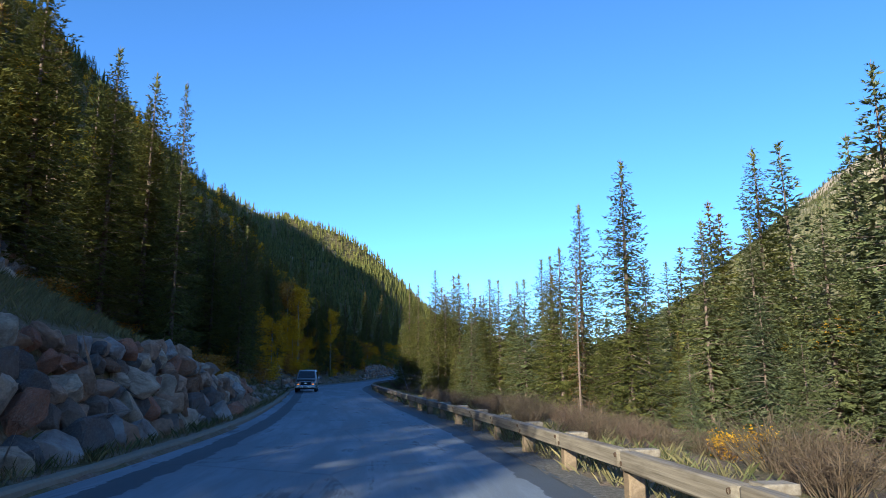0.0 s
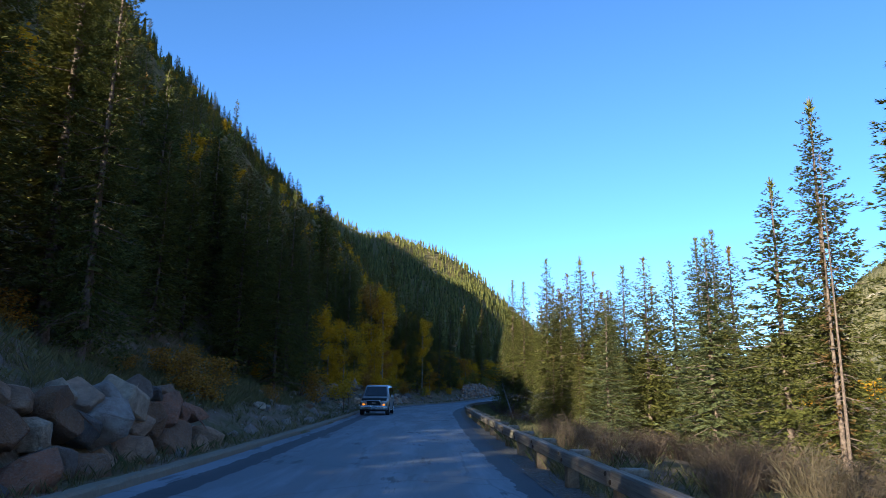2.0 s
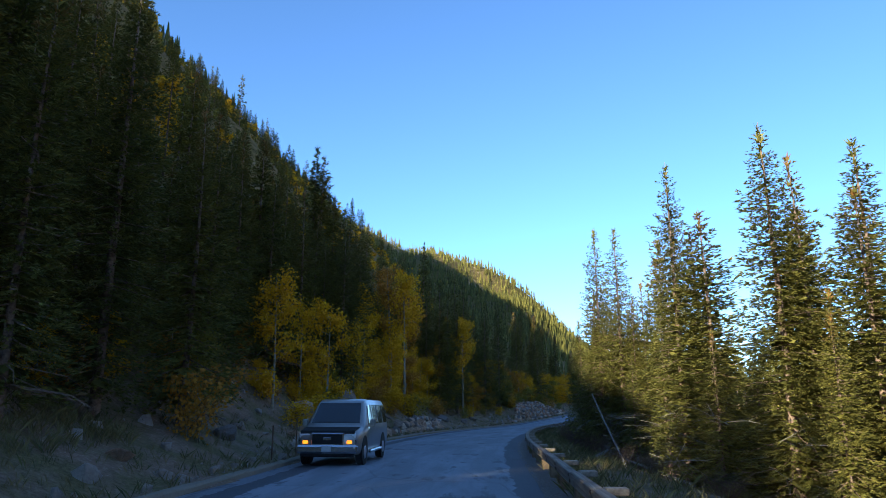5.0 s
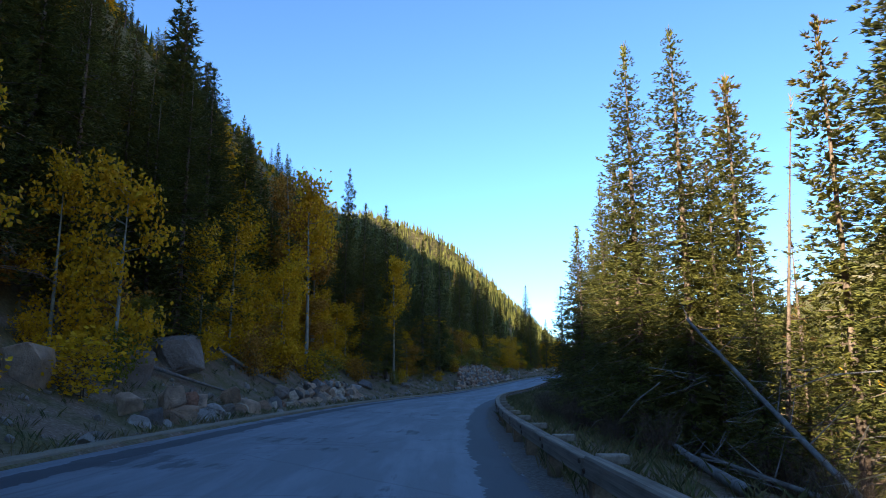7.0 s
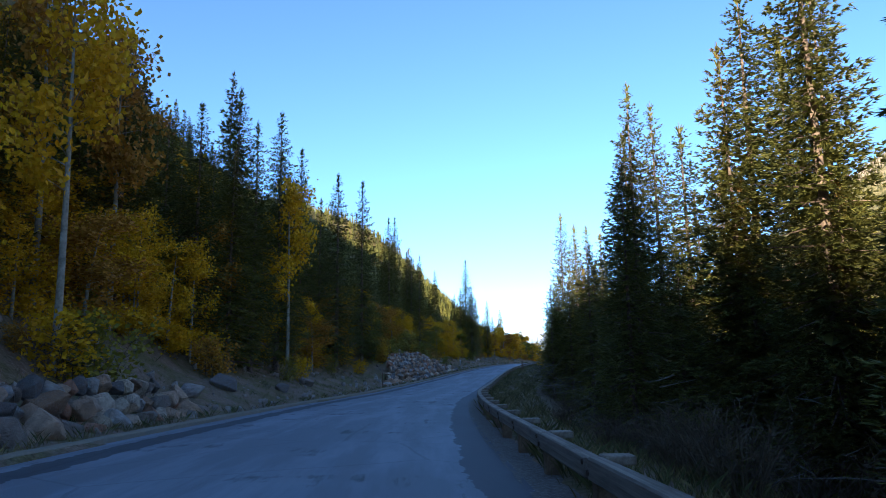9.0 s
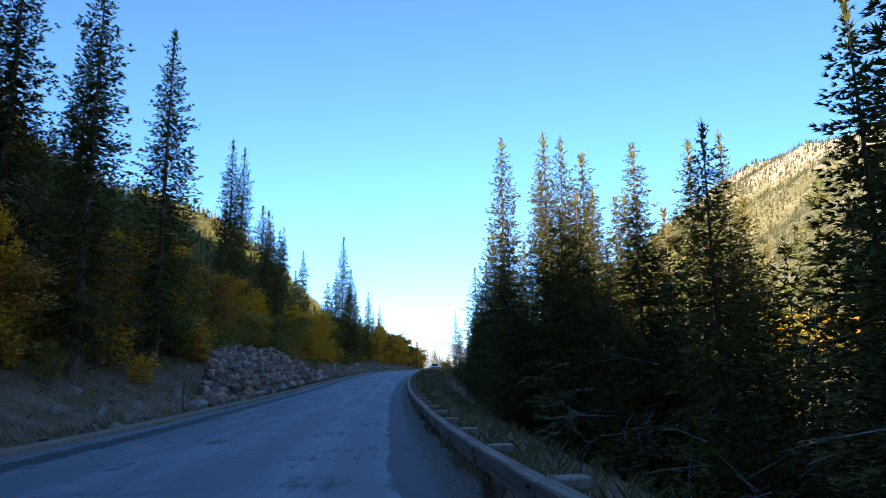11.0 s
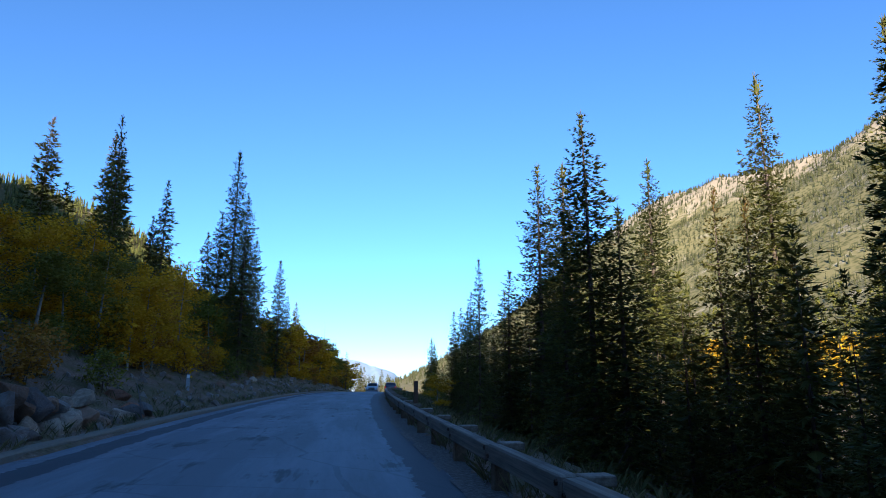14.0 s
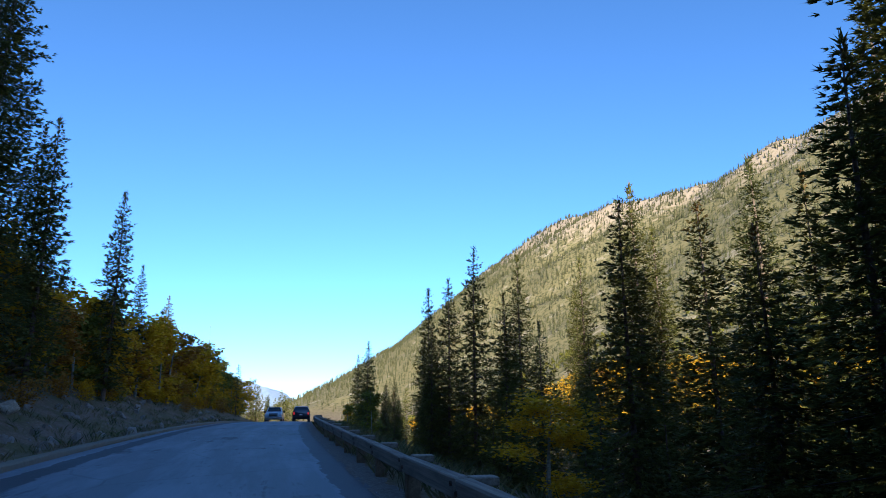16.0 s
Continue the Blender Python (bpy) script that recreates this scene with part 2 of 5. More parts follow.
def asphalt():
    """Worn asphalt: u runs across the road in metres from the rail side, v along it."""
    k = Mat("worn_asphalt", rough=0.78, spec=0.35)
    uv = k.coords("UV")
    s = k.node("SeparateXYZ")
    k.link(uv, s.inputs[0])
    u, v = s.outputs[0], s.outputs[1]
    fine = k.noise(60.0, 5.0, 0.7, uv)
    mp = k.node("Mapping")
    mp.inputs["Scale"].default_value = (1.0, 0.10, 1.0)
    k.link(uv, mp.inputs[0])
    streak = k.noise(1.1, 5.0, 0.65, mp.outputs[0])
    blot = k.noise(0.35, 4.0, 0.6, uv)
    c = k.ramp(fine, (0.3, (0.098, 0.106, 0.122)), (0.7, (0.21, 0.226, 0.258)))
    c = k.mix(k.ramp(streak, (0.45, (0, 0, 0)), (0.62, (0.8, 0.8, 0.8))), c, (0.225, 0.248, 0.29))
    # ragged dark sealed strips along both sides
    mp2 = k.node("Mapping")
    mp2.inputs["Scale"].default_value = (0.3, 0.5, 1.0)
    k.link(uv, mp2.inputs[0])
    rag = k.math("MULTIPLY", k.math("SUBTRACT", k.noise(1.6, 6.0, 0.75, mp2.outputs[0]), 0.5), 0.7)
    ur = k.math("ADD", u, rag)
    for lo, hi in ((0.12, 0.82), (6.75, 7.45)):
        band = k.math("MULTIPLY", k.math("GREATER_THAN", ur, lo), k.math("LESS_THAN", ur, hi))
        c = k.mix(k.math("MULTIPLY", band, 0.8), c, (0.035, 0.036, 0.042))
    # tyre scuffs, patches and cracks
    rub = k.noise(2.2, 6.0, 0.75, mp.outputs[0])
    tracks = k.ramp(k.math("MULTIPLY", rub, blot), (0.30, (0, 0, 0)), (0.36, (0.75, 0.75, 0.75)))
    c = k.mix(tracks, c, (0.045, 0.047, 0.054))
    vor = k.node("TexVoronoi", Scale=0.22)
    vor.feature = "DISTANCE_TO_EDGE"
    warp = k.node("TexNoise", Scale=0.8, Detail=5.0)
    k.link(uv, warp.inputs["Vector"])
    k.link(k.mix(0.22, uv, warp.outputs["Color"], "ADD"), vor.inputs["Vector"])
    crack = k.math("LESS_THAN", vor.outputs["Distance"], 0.006)
    c = k.mix(k.math("MULTIPLY", crack, 0.2), c, (0.018, 0.018, 0.02))
    k.bump(fine, 0.35, 0.01)
    return k.colour(c)


def gravel_edge():
    k = Mat("gravel_and_old_tar", rough=0.95, spec=0.15)
    f = k.noise(14.0, 6.0, 0.75)
    k.bump(f, 0.8, 0.03)
    return k.colour(k.ramp(f, (0.3, (0.07, 0.062, 0.055)), (0.5, (0.14, 0.125, 0.11)), (0.72, (0.27, 0.25, 0.225))))


def timber(name, a, b):
    k = Mat(name, rough=0.85, spec=0.2)
    mp = k.node("Mapping")
    mp.inputs["Scale"].default_value = (9.0, 0.7, 9.0)
    k.link(k.coords(), mp.inputs[0])
    g = k.noise(2.0, 6.0, 0.7, mp.outputs[0])
    st = k.noise(2.5, 4.0, 0.6)
    c = k.mix(k.ramp(st, (0.5, (0, 0, 0)), (0.68, (0.7, 0.7, 0.7))), k.ramp(g, (0.3, a), (0.7, b)), (0.09, 0.065, 0.045))
    k.bump(g, 0.6, 0.012)
    return k.colour(c)


def plain(name, c, rough=0.5, metal=0.0, spec=0.5, grain=0.12):
    k = Mat(name, rough, metal, spec)
    f = k.noise(12.0, 4.0)
    return k.colour(k.mix(k.math("MULTIPLY", f, grain * 2), c, tuple(x * 0.6 for x in c)))


GROUND, ASPHALT, GRAVEL = ground_material(), asphalt(), gravel_edge()
KERB = plain("weathered_concrete_kerb", (0.27, 0.235, 0.18), 0.95, 0, 0.1, 0.45)
BEAM = timber("weathered_rail_timber", (0.12, 0.095, 0.07), (0.33, 0.275, 0.215))
POST = timber("brown_post_timber", (0.12, 0.085, 0.055), (0.28, 0.20, 0.13))
STEEL = plain("rusty_steel", (0.10, 0.065, 0.045), 0.7, 0.6)

# ---- plan of the road: stations along y ----
ROAD_Y = (-120, -60, -20, 0, 20, 40, 60, 80, 100, 120, 140, 160, 180, 192, 215, 235, 256, 300, 400, 700)
road_x = curve_through(ROAD_Y, (-14, -5, -0.8, 0, -1.3, -4.2, -7.2, -10.1, -11.8, -11.9, -10.7, -8.95, -6.3, -4.25, 0.4, 5.2, 11.2, 24.5, 55, 150))
road_z = curve_through(ROAD_Y, (2.6, 1.2, 0.35, 0, -0.4, -0.6, -0.82, -1.03, -1.2, -1.38, -1.42, -1.08, -0.45, -0.1, 0.5, 0.85, 1.0, -0.4, -8, -22))
rail_off = curve_through((-60, 10, 20, 30, 45, 65, 85, 100, 115, 125, 140, 160, 190, 240), (2.9, 2.7, 2.4, 2.0, 1.75, 1.75, 1.87, 2.03, 1.87, 1.78, 2.0, 2.25, 2.3, 2.3))
kerb_off = curve_through((-60, 15, 40, 60, 75, 90, 130, 150, 170, 190, 240), (-5.0, -5.1, -5.4, -6.3, -7.0, -7.0, -7.0, -6.3, -5.3, -5.0, -5.2))


def wall_height(y):
    """Top of the boulder wall over the road."""
    return 2.45 * ramp(y, -40, -30) * (1 - 0.5 * ramp(y, 18, 31)) * (1 - ramp(y, 32.5, 35.5)) + 2.3 * ramp(y, 150, 158) * (1 - ramp(y, 167, 186))


valley = curve_through((-200, 0, 40, 70, 95, 150, 200, 260, 400, 900), (-1.0, -1.2, -1.4, -2.6, -4.2, -4.8, -4.4, -4.5, -9, -25))
far_ridge = curve_through((-700, -420, -250, -145, -92, -38, 30, 120), (350, 284, 238, 200, 167, 116, 48, -10))
right_ridge = curve_through((-600, 400, 845, 1050, 1257, 1400, 1735, 2150, 2600, 3200, 4090, 4700), (560, 590, 606, 600, 572, 565, 598, 560, 455, 340, 200, 90))


def ground_z(x, y):
    x, y = np.asarray(x, float), np.asarray(y, float)
    d = x - road_x(np.clip(y, -120, 700))
    yc = np.clip(y, -60, 240)
    u, w = kerb_off(yc) - d, d - rail_off(yc)
    rz = road_z(np.clip(y, -120, 700))
    # left: verge, boulder wall or bank, then the mountain side
    hw = wall_height(y)
    walled = ramp(hw, 0.0, 0.8)
    bank = (0.40 + 0.05 * walled) * np.clip(u - 0.9 - 1.6 * walled, 0, 9) + 0.10 * np.clip(u - 10, 0, 40)
    # below y = 45 the slope, unseen there, recedes to let sun in
    h = np.clip(-16.0 - 0.06 * y - 0.7 * np.clip(45 - y, 0, 30) - 0.2 * np.clip(15 - y, 0, 400) - x, 0, 2000)
    hill = 0.97 * (h - 3.0 * (1 - np.exp(-h / 4.0)))
    hill = np.where(h > 330, 0.97 * 327 + 0.35 * (h - 330), hill)
    hill = hill * (1 - 0.9 * ramp(y, 650, 1100))
    # unseen ridge behind the start, added to shade the road and right-hand wood
    a = math.sin(s_az) * y - math.cos(s_az) * x
    shade_spur = (28 * ramp(a, 30, 34) - 2 * ramp(a, 37, 40) + 7 * ramp(a, 45, 54) + 18 * ramp(a, 70, 78)) * (1 - ramp(a, 108, 118)) * ramp(y, 2, -34)
    left = 0.10 + hw * 1.0 * ramp(u, 0.9, 2.3) + bank + hill + shade_spur
    left = left + np.clip(u - 3, 0, 6) / 6 * (0.22 * waves(x, y, 7, 3) + 0.10 * waves(x, y, 2.5, 4))
    left = left + ramp(h, 20, 160) * 9 * waves(x, y, 160, 5) + ramp(h, 8, 60) * 3.6 * waves(x, y, 38, 6)
    # right: verge, slope down to the creek
    v = valley(y)
    right = -0.06 - 0.25 * ramp(w, 0.6, 1.6) + v * ramp(w, 1.0, 13) + 0.06 * np.clip(w, 0, 4)
    right = right + ramp(w, 2, 10) * (0.3 * waves(x, y, 9, 7) + 0.12 * waves(x, y, 3, 8))
    z = rz + np.where(u > 0, left, np.where(w > -0.3, right, -0.12))
    # the far peak ahead and the sunny slope across the valley
    peak = far_ridge(np.clip(x, -900, 200)) * np.clip(1 - np.abs(y - 900) / 560, 0, 1) ** 0.8
    peak = peak + ramp(peak, 20, 120) * 7 * waves(x, y, 110, 9)
    z = np.maximum(z, np.where(y > 330, peak - 22, -99))
    x_foot = 320 + 600 * ramp(y, 1950, 3500)
    side = 0.86 * np.clip((x - x_foot) / (1200 - x_foot), 0, 1) ** 1.25 + 0.07 * ramp(x, 70, 330) * (1 - ramp(y, 1600, 2800)) + 0.07 * ramp(x, 900, 1200) * ramp(y, 1600, 2800) + 0.07 * ramp(x, 600, 1200)
    opp = right_ridge(np.clip(y, -600, 4700)) * side + ramp(side, 0.08, 0.5) * (16 * waves(x, y, 300, 10) + 6 * waves(x, y, 110, 12))
    opp = opp + np.clip(x - 1200, 0, 1200) * 0.10 * ramp(y, 1500, 500)
    return z + np.where(w > 5, opp, 0)


def gz(x, y):
    return float(ground_z(x, y))


def steps(*spans):
    out = []
    for a, b, n in spans:
        out += list(np.linspace(a, b, n, endpoint=False))
    return np.array(out + [spans[-1][1]])


# ---- ground: one sheet to the horizon ----
gy = steps((-400, -60, 24), (-60, 0, 30), (0, 270, 200), (270, 420, 60), (420, 1600, 60), (1600, 4600, 50))
gd = steps((-1500, -500, 16), (-500, -120, 34), (-120, -40, 24), (-40, -14, 22), (-14, -4, 26), (-4, 1.2, 5), (1.2, 8, 16), (8, 40, 22), (40, 140, 22), (140, 400, 22), (400, 1400, 40), (1400, 2600, 8))
GY, GD = np.meshgrid(gy, gd, indexing="ij")
GX = road_x(np.clip(GY, -120, 700)) + GD
GZ = ground_z(GX, GY)
nx = len(gd)
gv = np.stack([GX, GY, GZ], -1).reshape(-1, 3)
gf = [(i * nx + j, i * nx + j + 1, (i + 1) * nx + j + 1, (i + 1) * nx + j) for i in range(len(gy) - 1) for j in range(nx - 1)]
tagged(new("ground", mesh("ground", gv, gf, (GROUND,), True)), "brown mountain soil with dry grass and stones", "ground", kind="structure")

# ---- road ----
ry = steps((-60, 300, 360), (300, 520, 60))
ru = np.array([0.15, 0.6, 1.4, 2.6, 4.0, 5.4, 6.6, 7.4, 8.0])
rv, rf, ruv = [], [], []
for y in ry:
    yc = min(max(y, -60), 240)
    x0, x1 = float(rail_off(yc)) - 0.42, float(kerb_off(yc)) + 0.02
    for k in range(len(ru)):
        f = k / (len(ru) - 1)
        d = x0 + (x1 - x0) * f
        crown = 0.05 * (1 - (2 * f - 1) ** 2)
        rv.append((float(road_x(y)) + d, y, float(road_z(y)) + crown))
        ruv.append((ru[0] + f * (ru[-1] - ru[0]), y))
n = len(ru)
for i in range(len(ry) - 1):
    for k in range(n - 1):
        rf.append((i * n + k, (i + 1) * n + k, (i + 1) * n + k + 1, i * n + k + 1))
rm = mesh("road", rv, rf, (ASPHALT,), True)
layer = rm.uv_layers.new(name="UVMap")
for lp in rm.loops:
    layer.data[lp.index].uv = ruv[lp.vertex_index]
tagged(new("road", rm), "two-lane worn blue-grey asphalt road with dark sealed edges", "road", kind="structure")


def strip(name, y0, y1, step, profile, mat, off, label, category, jitter=0.0, seed=0):
    """A long piece along the road from a profile of (sideways, up)."""
    g = random.Random(seed)
    verts, faces = [], []
    m = len(profile)
    ys = np.arange(y0, y1, step)
    for y in ys:
        o = float(off(min(max(y, -60), 240)))
        for a, b in profile:
            verts.append((float(road_x(y)) + o + a + g.uniform(-jitter, jitter), y, float(road_z(y)) + b + g.uniform(-jitter, jitter) * 0.6))
    for i in range(len(ys) - 1):
        for k in range(m - 1):
            faces.append((i * m + k, i * m + k + 1, (i + 1) * m + k + 1, (i + 1) * m + k))
    return tagged(new(name, mesh(name, verts, faces, (mat,), False)), label, category, kind="structure")


strip("kerb", -60, 300, 0.5, ((0.03, -0.1), (0.0, 0.10), (-0.05, 0.14), (-0.25, 0.14), (-0.30, 0.02)), KERB, kerb_off, "low pale weathered kerb beside the asphalt", "kerb", 0.018, 3)
strip("gravel_shoulder", -60, 300, 0.5, ((-0.52, 0.012), (-0.3, -0.02), (0.2, -0.05), (0.7, -0.1), (0.9, -0.3)), GRAVEL, rail_off, "broken gravel and tar shoulder under the timber rail", "shoulder", 0.03, 4)


# ---- timber guard rail ----
def thing(name, at, label, category, group=""):
    ob = new(name)
    ob.location = at
    return tagged(ob, label, category, group)


def along(y, off, up=0.0):
    yc = min(max(y, -60), 240)
    return Vector((float(road_x(y)) + float(off(yc)), y, float(road_z(y)) + up))


def beam_mesh(length, seed):
    """A squared, slightly split and worn log."""
    g = random.Random(seed)
    bm = bmesh.new()
    box(bm, (0.19, length - 0.012, 0.235), (0, length / 2, 0), 0, 0.022)
    bmesh.ops.subdivide_edges(bm, edges=[e for e in bm.edges if e.calc_length() > 1], cuts=7)
    for v in bm.verts:
        v.co += Vector((g.uniform(-1, 1) * 0.006, 0, g.uniform(-1, 1) * 0.008))
    me = bpy.data.meshes.new("rail_beam")
    bm.to_mesh(me)
    bm.free()
    return me


def post_mesh():
    bm = bmesh.new()
    box(bm, (0.22, 0.22, 1.0), (0.0, 0, -0.16), 0, 0.02)
    me = bpy.data.meshes.new("post")
    bm.to_mesh(me)
    bm.free()
    return me


def block_mesh():
    bm = bmesh.new()
    box(bm, (0.34, 0.25, 0.10), (0.13, 0, 0.10), 0, 0.012)
    me = bpy.data.meshes.new("cap_block")
    bm.to_mesh(me)
    bm.free()
    return me


RAIL_STEP = 3.05
BEAMS = [beam_mesh(1.0, k) for k in range(5)]
POST_ME, BLOCK_ME = post_mesh(), block_mesh()
bolt_v, bolt_f = tube(((-0.112, 0, 0), (-0.09, 0, 0)), (0.03, 0.035), 6)
BOLT_ME = mesh("bolt", bolt_v, bolt_f)
rail = thing("guard_rail", (0, 0, 0), "weathered squared timber guard rail on short posts along the road", "guard rail")
g = random.Random(11)
y = -6.0
k = 0
while y < 262:
    a, b = along(y, rail_off, 0.455), along(y + RAIL_STEP * 0.99, rail_off, 0.455)
    span = (b - a).length
    y1 = y + RAIL_STEP * 0.99
    a.z += g.uniform(-0.012, 0.012)
    turn = (b - a).to_track_quat("Y", "Z").to_matrix().to_4x4()
    ob = part("beam", BEAMS[k % 5], BEAM if k < 5 else None, rail)
    ob.matrix_basis = Matrix.Translation(a) @ turn @ Matrix.Diagonal((1, span, 1, 1))
    po = part("post", POST_ME, POST if k == 0 else None, rail)
    po.matrix_basis = Matrix.Translation(along(y, rail_off, -0.02) + Vector((0.10, 0, 0))) @ turn.to_3x3().to_4x4()
    bl = part("cap_block", BLOCK_ME, BEAM if k == 0 else None, rail)
    bl.matrix_basis = Matrix.Translation(along(y, rail_off, 0.435) + Vector((0.12, 0, 0))) @ turn
    for s in (-0.1, 0.12):
        bo = part("bolt", BOLT_ME, STEEL if k == 0 and s < 0 else None, rail)
        bo.matrix_basis = Matrix.Translation(along(y, rail_off, 0.455 + s * 0.4)) @ turn @ Matrix.Translation((0, s, 0))
    y = y1
    k += 1


# ---- boulders ----
def rock_mesh(seed, cuts=2):
    """An angular boulder: a hull of scattered points with broken, bevelled edges."""
    g = random.Random(seed)
    bm = bmesh.new()
    for _ in range(8 + 5 * cuts):
        p = Vector((g.uniform(-1, 1), g.uniform(-1, 1), g.uniform(-1, 1)))
        m = max(abs(p.x), abs(p.y), abs(p.z))
        p = p / m * (0.86 + 0.14 * g.random()) * (1.0 if p.length / m < 1.5 else 0.86)
        bm.verts.new(p)
    bmesh.ops.convex_hull(bm, input=bm.verts)
    loose = [v for v in bm.verts if not v.link_faces]
    bmesh.ops.delete(bm, geom=loose, context="VERTS")
    if cuts > 1:
        bmesh.ops.dissolve_limit(bm, angle_limit=radians(14), verts=bm.verts, edges=bm.edges)
        bmesh.ops.bevel(bm, geom=list(bm.edges), offset=0.12, segments=2, profile=0.6, affect="EDGES")
        off = Vector((g.uniform(0, 50), g.uniform(0, 50), g.uniform(0, 50)))
        for v in bm.verts:
            v.co *= 1 + 0.10 * noise.noise(v.co * 2.3 + off) + 0.05 * noise.noise(v.co * 6.1 + off)
        bmesh.ops.triangulate(bm, faces=bm.faces)
    me = bpy.data.meshes.new("boulder")
    bm.to_mesh(me)
    bm.free()
    me.materials.append(ROCK)
    return me


ROCKS = [rock_mesh(k, 2) for k in range(14)]
BIG_ROCKS = [rock_mesh(40 + k, 2) for k in range(16)]


def boulder(parent, at, size, seed, big=False):
    g = random.Random(seed)
    ob = part("boulder", g.choice(BIG_ROCKS if big else ROCKS), None, parent)
    ob.matrix_basis = pose(*at, g.uniform(-40, 40), g.uniform(-40, 40), g.uniform(0, 360)) @ Matrix.Diagonal((*size, 1))
    return ob


def boulder_wall(y0, y1, top, label, size=0.5, back=1.1, lean=0.42, seed=0, base=0.0, shift=None):
    """Stacked boulders along the left verge: courses that step back uphill."""
    g = random.Random(seed)
    w_ = thing("boulder_wall", (0, 0, 0), label, "boulder wall", "boulder walls")
    row, z, c = 0, base + size * 0.45, 0
    while True:
        s_row = size * (1.35, 1.1, 1.0, 0.92, 0.85, 0.78, 0.72, 0.7, 0.7, 0.7, 0.7)[row]
        any_ = False
        y = y0 + g.uniform(0, s_row)
        while y < y1:
            s = s_row * g.uniform(0.72, 1.3)
            h = float(top(y))
            if z - s * 0.35 < h:
                any_ = True
                u = back + (z - base) * lean + g.uniform(-0.12, 0.12)
                p = along(y, kerb_off)
                p.x -= u + (shift(y) if shift else 0)
                p.z += z + g.uniform(-0.24, 0.24) * s
                if shift:
                    p.z = gz(p.x + 0.8, y) + (z - base)
                boulder(w_, p, (s * g.uniform(0.60, 0.82), s * g.uniform(0.62, 0.90), s * g.uniform(0.52, 0.70)), seed * 1000 + c, True)
                c += 1
            y += s * g.uniform(1.34, 1.62)
        z += s_row * 1.02
        row += 1
        if not any_ or row > 9:
            return w_


boulder_wall(1.0, 35.0, lambda y: 2.5 * (1 - 0.5 * ramp(y, 18, 31)) * (1 - ramp(y, 32.5, 35.5)), "tall wall of stacked granite boulders at the foot of the slope", 0.46, 1.0, 0.40, 1)
boulder_wall(8.0, 29.5, lambda y: 2.3 * (1 - float(ramp(y, 23, 30))), "upper row of stacked granite boulders on the grassy bank", 0.36, 0.0, 0.5, 2, 0.0, lambda y: 8.4)
boulder_wall(82, 114, lambda y: 0.55 + 0.75 * float(ramp(y, 98, 106)) * float(1 - ramp(y, 111, 114)), "low row of pale granite boulders beside the road", 0.4, 1.2, 0.7, 3)
boulder_wall(149, 187, lambda y: 0.3 + 2.6 * float(ramp(y, 150, 158)) * float(1 - ramp(y, 166, 186)), "heaped granite boulders holding the bank", 0.38, 1.0, 0.5, 4)


def scattered(seed, n_, y0, y1, u0, u1, s0, s1):
    """Loose stones on the bank, one object of stuff."""
    g = np.random.RandomState(seed)
    shells_v, shells_f, k0 = [], [], 0
    src = [([v.co.copy() for v in m.vertices], [tuple(p.vertices) for p in m.polygons]) for m in (rock_mesh(200 + i, 1) for i in range(5))]
    for _ in range(n_):
        y = g.uniform(y0, y1)
        u = u0 + (u1 - u0) * g.rand() ** 1.5
        x = float(road_x(y) + kerb_off(min(max(y, -60), 240))) - u
        s = s0 + (s1 - s0) * g.rand() ** 3
        m = pose(x, y, gz(x, y) + s * 0.15, g.uniform(0, 360), g.uniform(0, 360), g.uniform(0, 360)) @ Matrix.Diagonal((s, s * g.uniform(0.6, 1), s * g.uniform(0.5, 0.9), 1))
        vs, fs = src[g.randint(5)]
        shells_v += [m @ v for v in vs]
        shells_f += [tuple(i + k0 for i in f) for f in fs]
        k0 += len(vs)
    return mesh("loose_stones", shells_v, shells_f, (SCREE,))


tagged(new("loose_stones", scattered(5, 1500, 30, 260, 0.5, 9, 0.04, 0.28)), "loose stones scattered over the dirt bank", "stones", kind="stuff")


# ---- conifers ----
def unit(a):
    return a / np.maximum(np.linalg.norm(a, axis=-1, keepdims=True), 1e-9)


def tufts_of(p, d, ln, blades, seed=0):
    """Needle tufts: from each point a spray of pointed blades round the way d."""
    g = np.random.RandomState(seed)
    n_ = len(p)
    side = unit(np.cross(d, np.array([0, 0, 1.0]) + g.normal(size=d.shape) * 0.12))
    up = np.cross(side, d)
    out = []
    for k in range(blades):
        a = (k + g.rand(n_)) / blades * 2 - 1
        e = unit(d + side * (a * 1.05)[:, None] + up * g.uniform(-0.65, 0.45, (n_, 1)))
        l_ = ln[:, None] * g.uniform(0.65, 1.15, (n_, 1)) * (1.0 - 0.3 * np.abs(a))[:, None]
        w_ = unit(np.cross(e, up + g.normal(size=e.shape) * 0.55)) * (ln[:, None] * g.uniform(0.09, 0.155, (n_, 1)))
        s = p - d * (ln * 0.22)[:, None]
        out.append(np.stack([s - w_, s + w_, s + e * l_], 1))
    return np.concatenate(out)


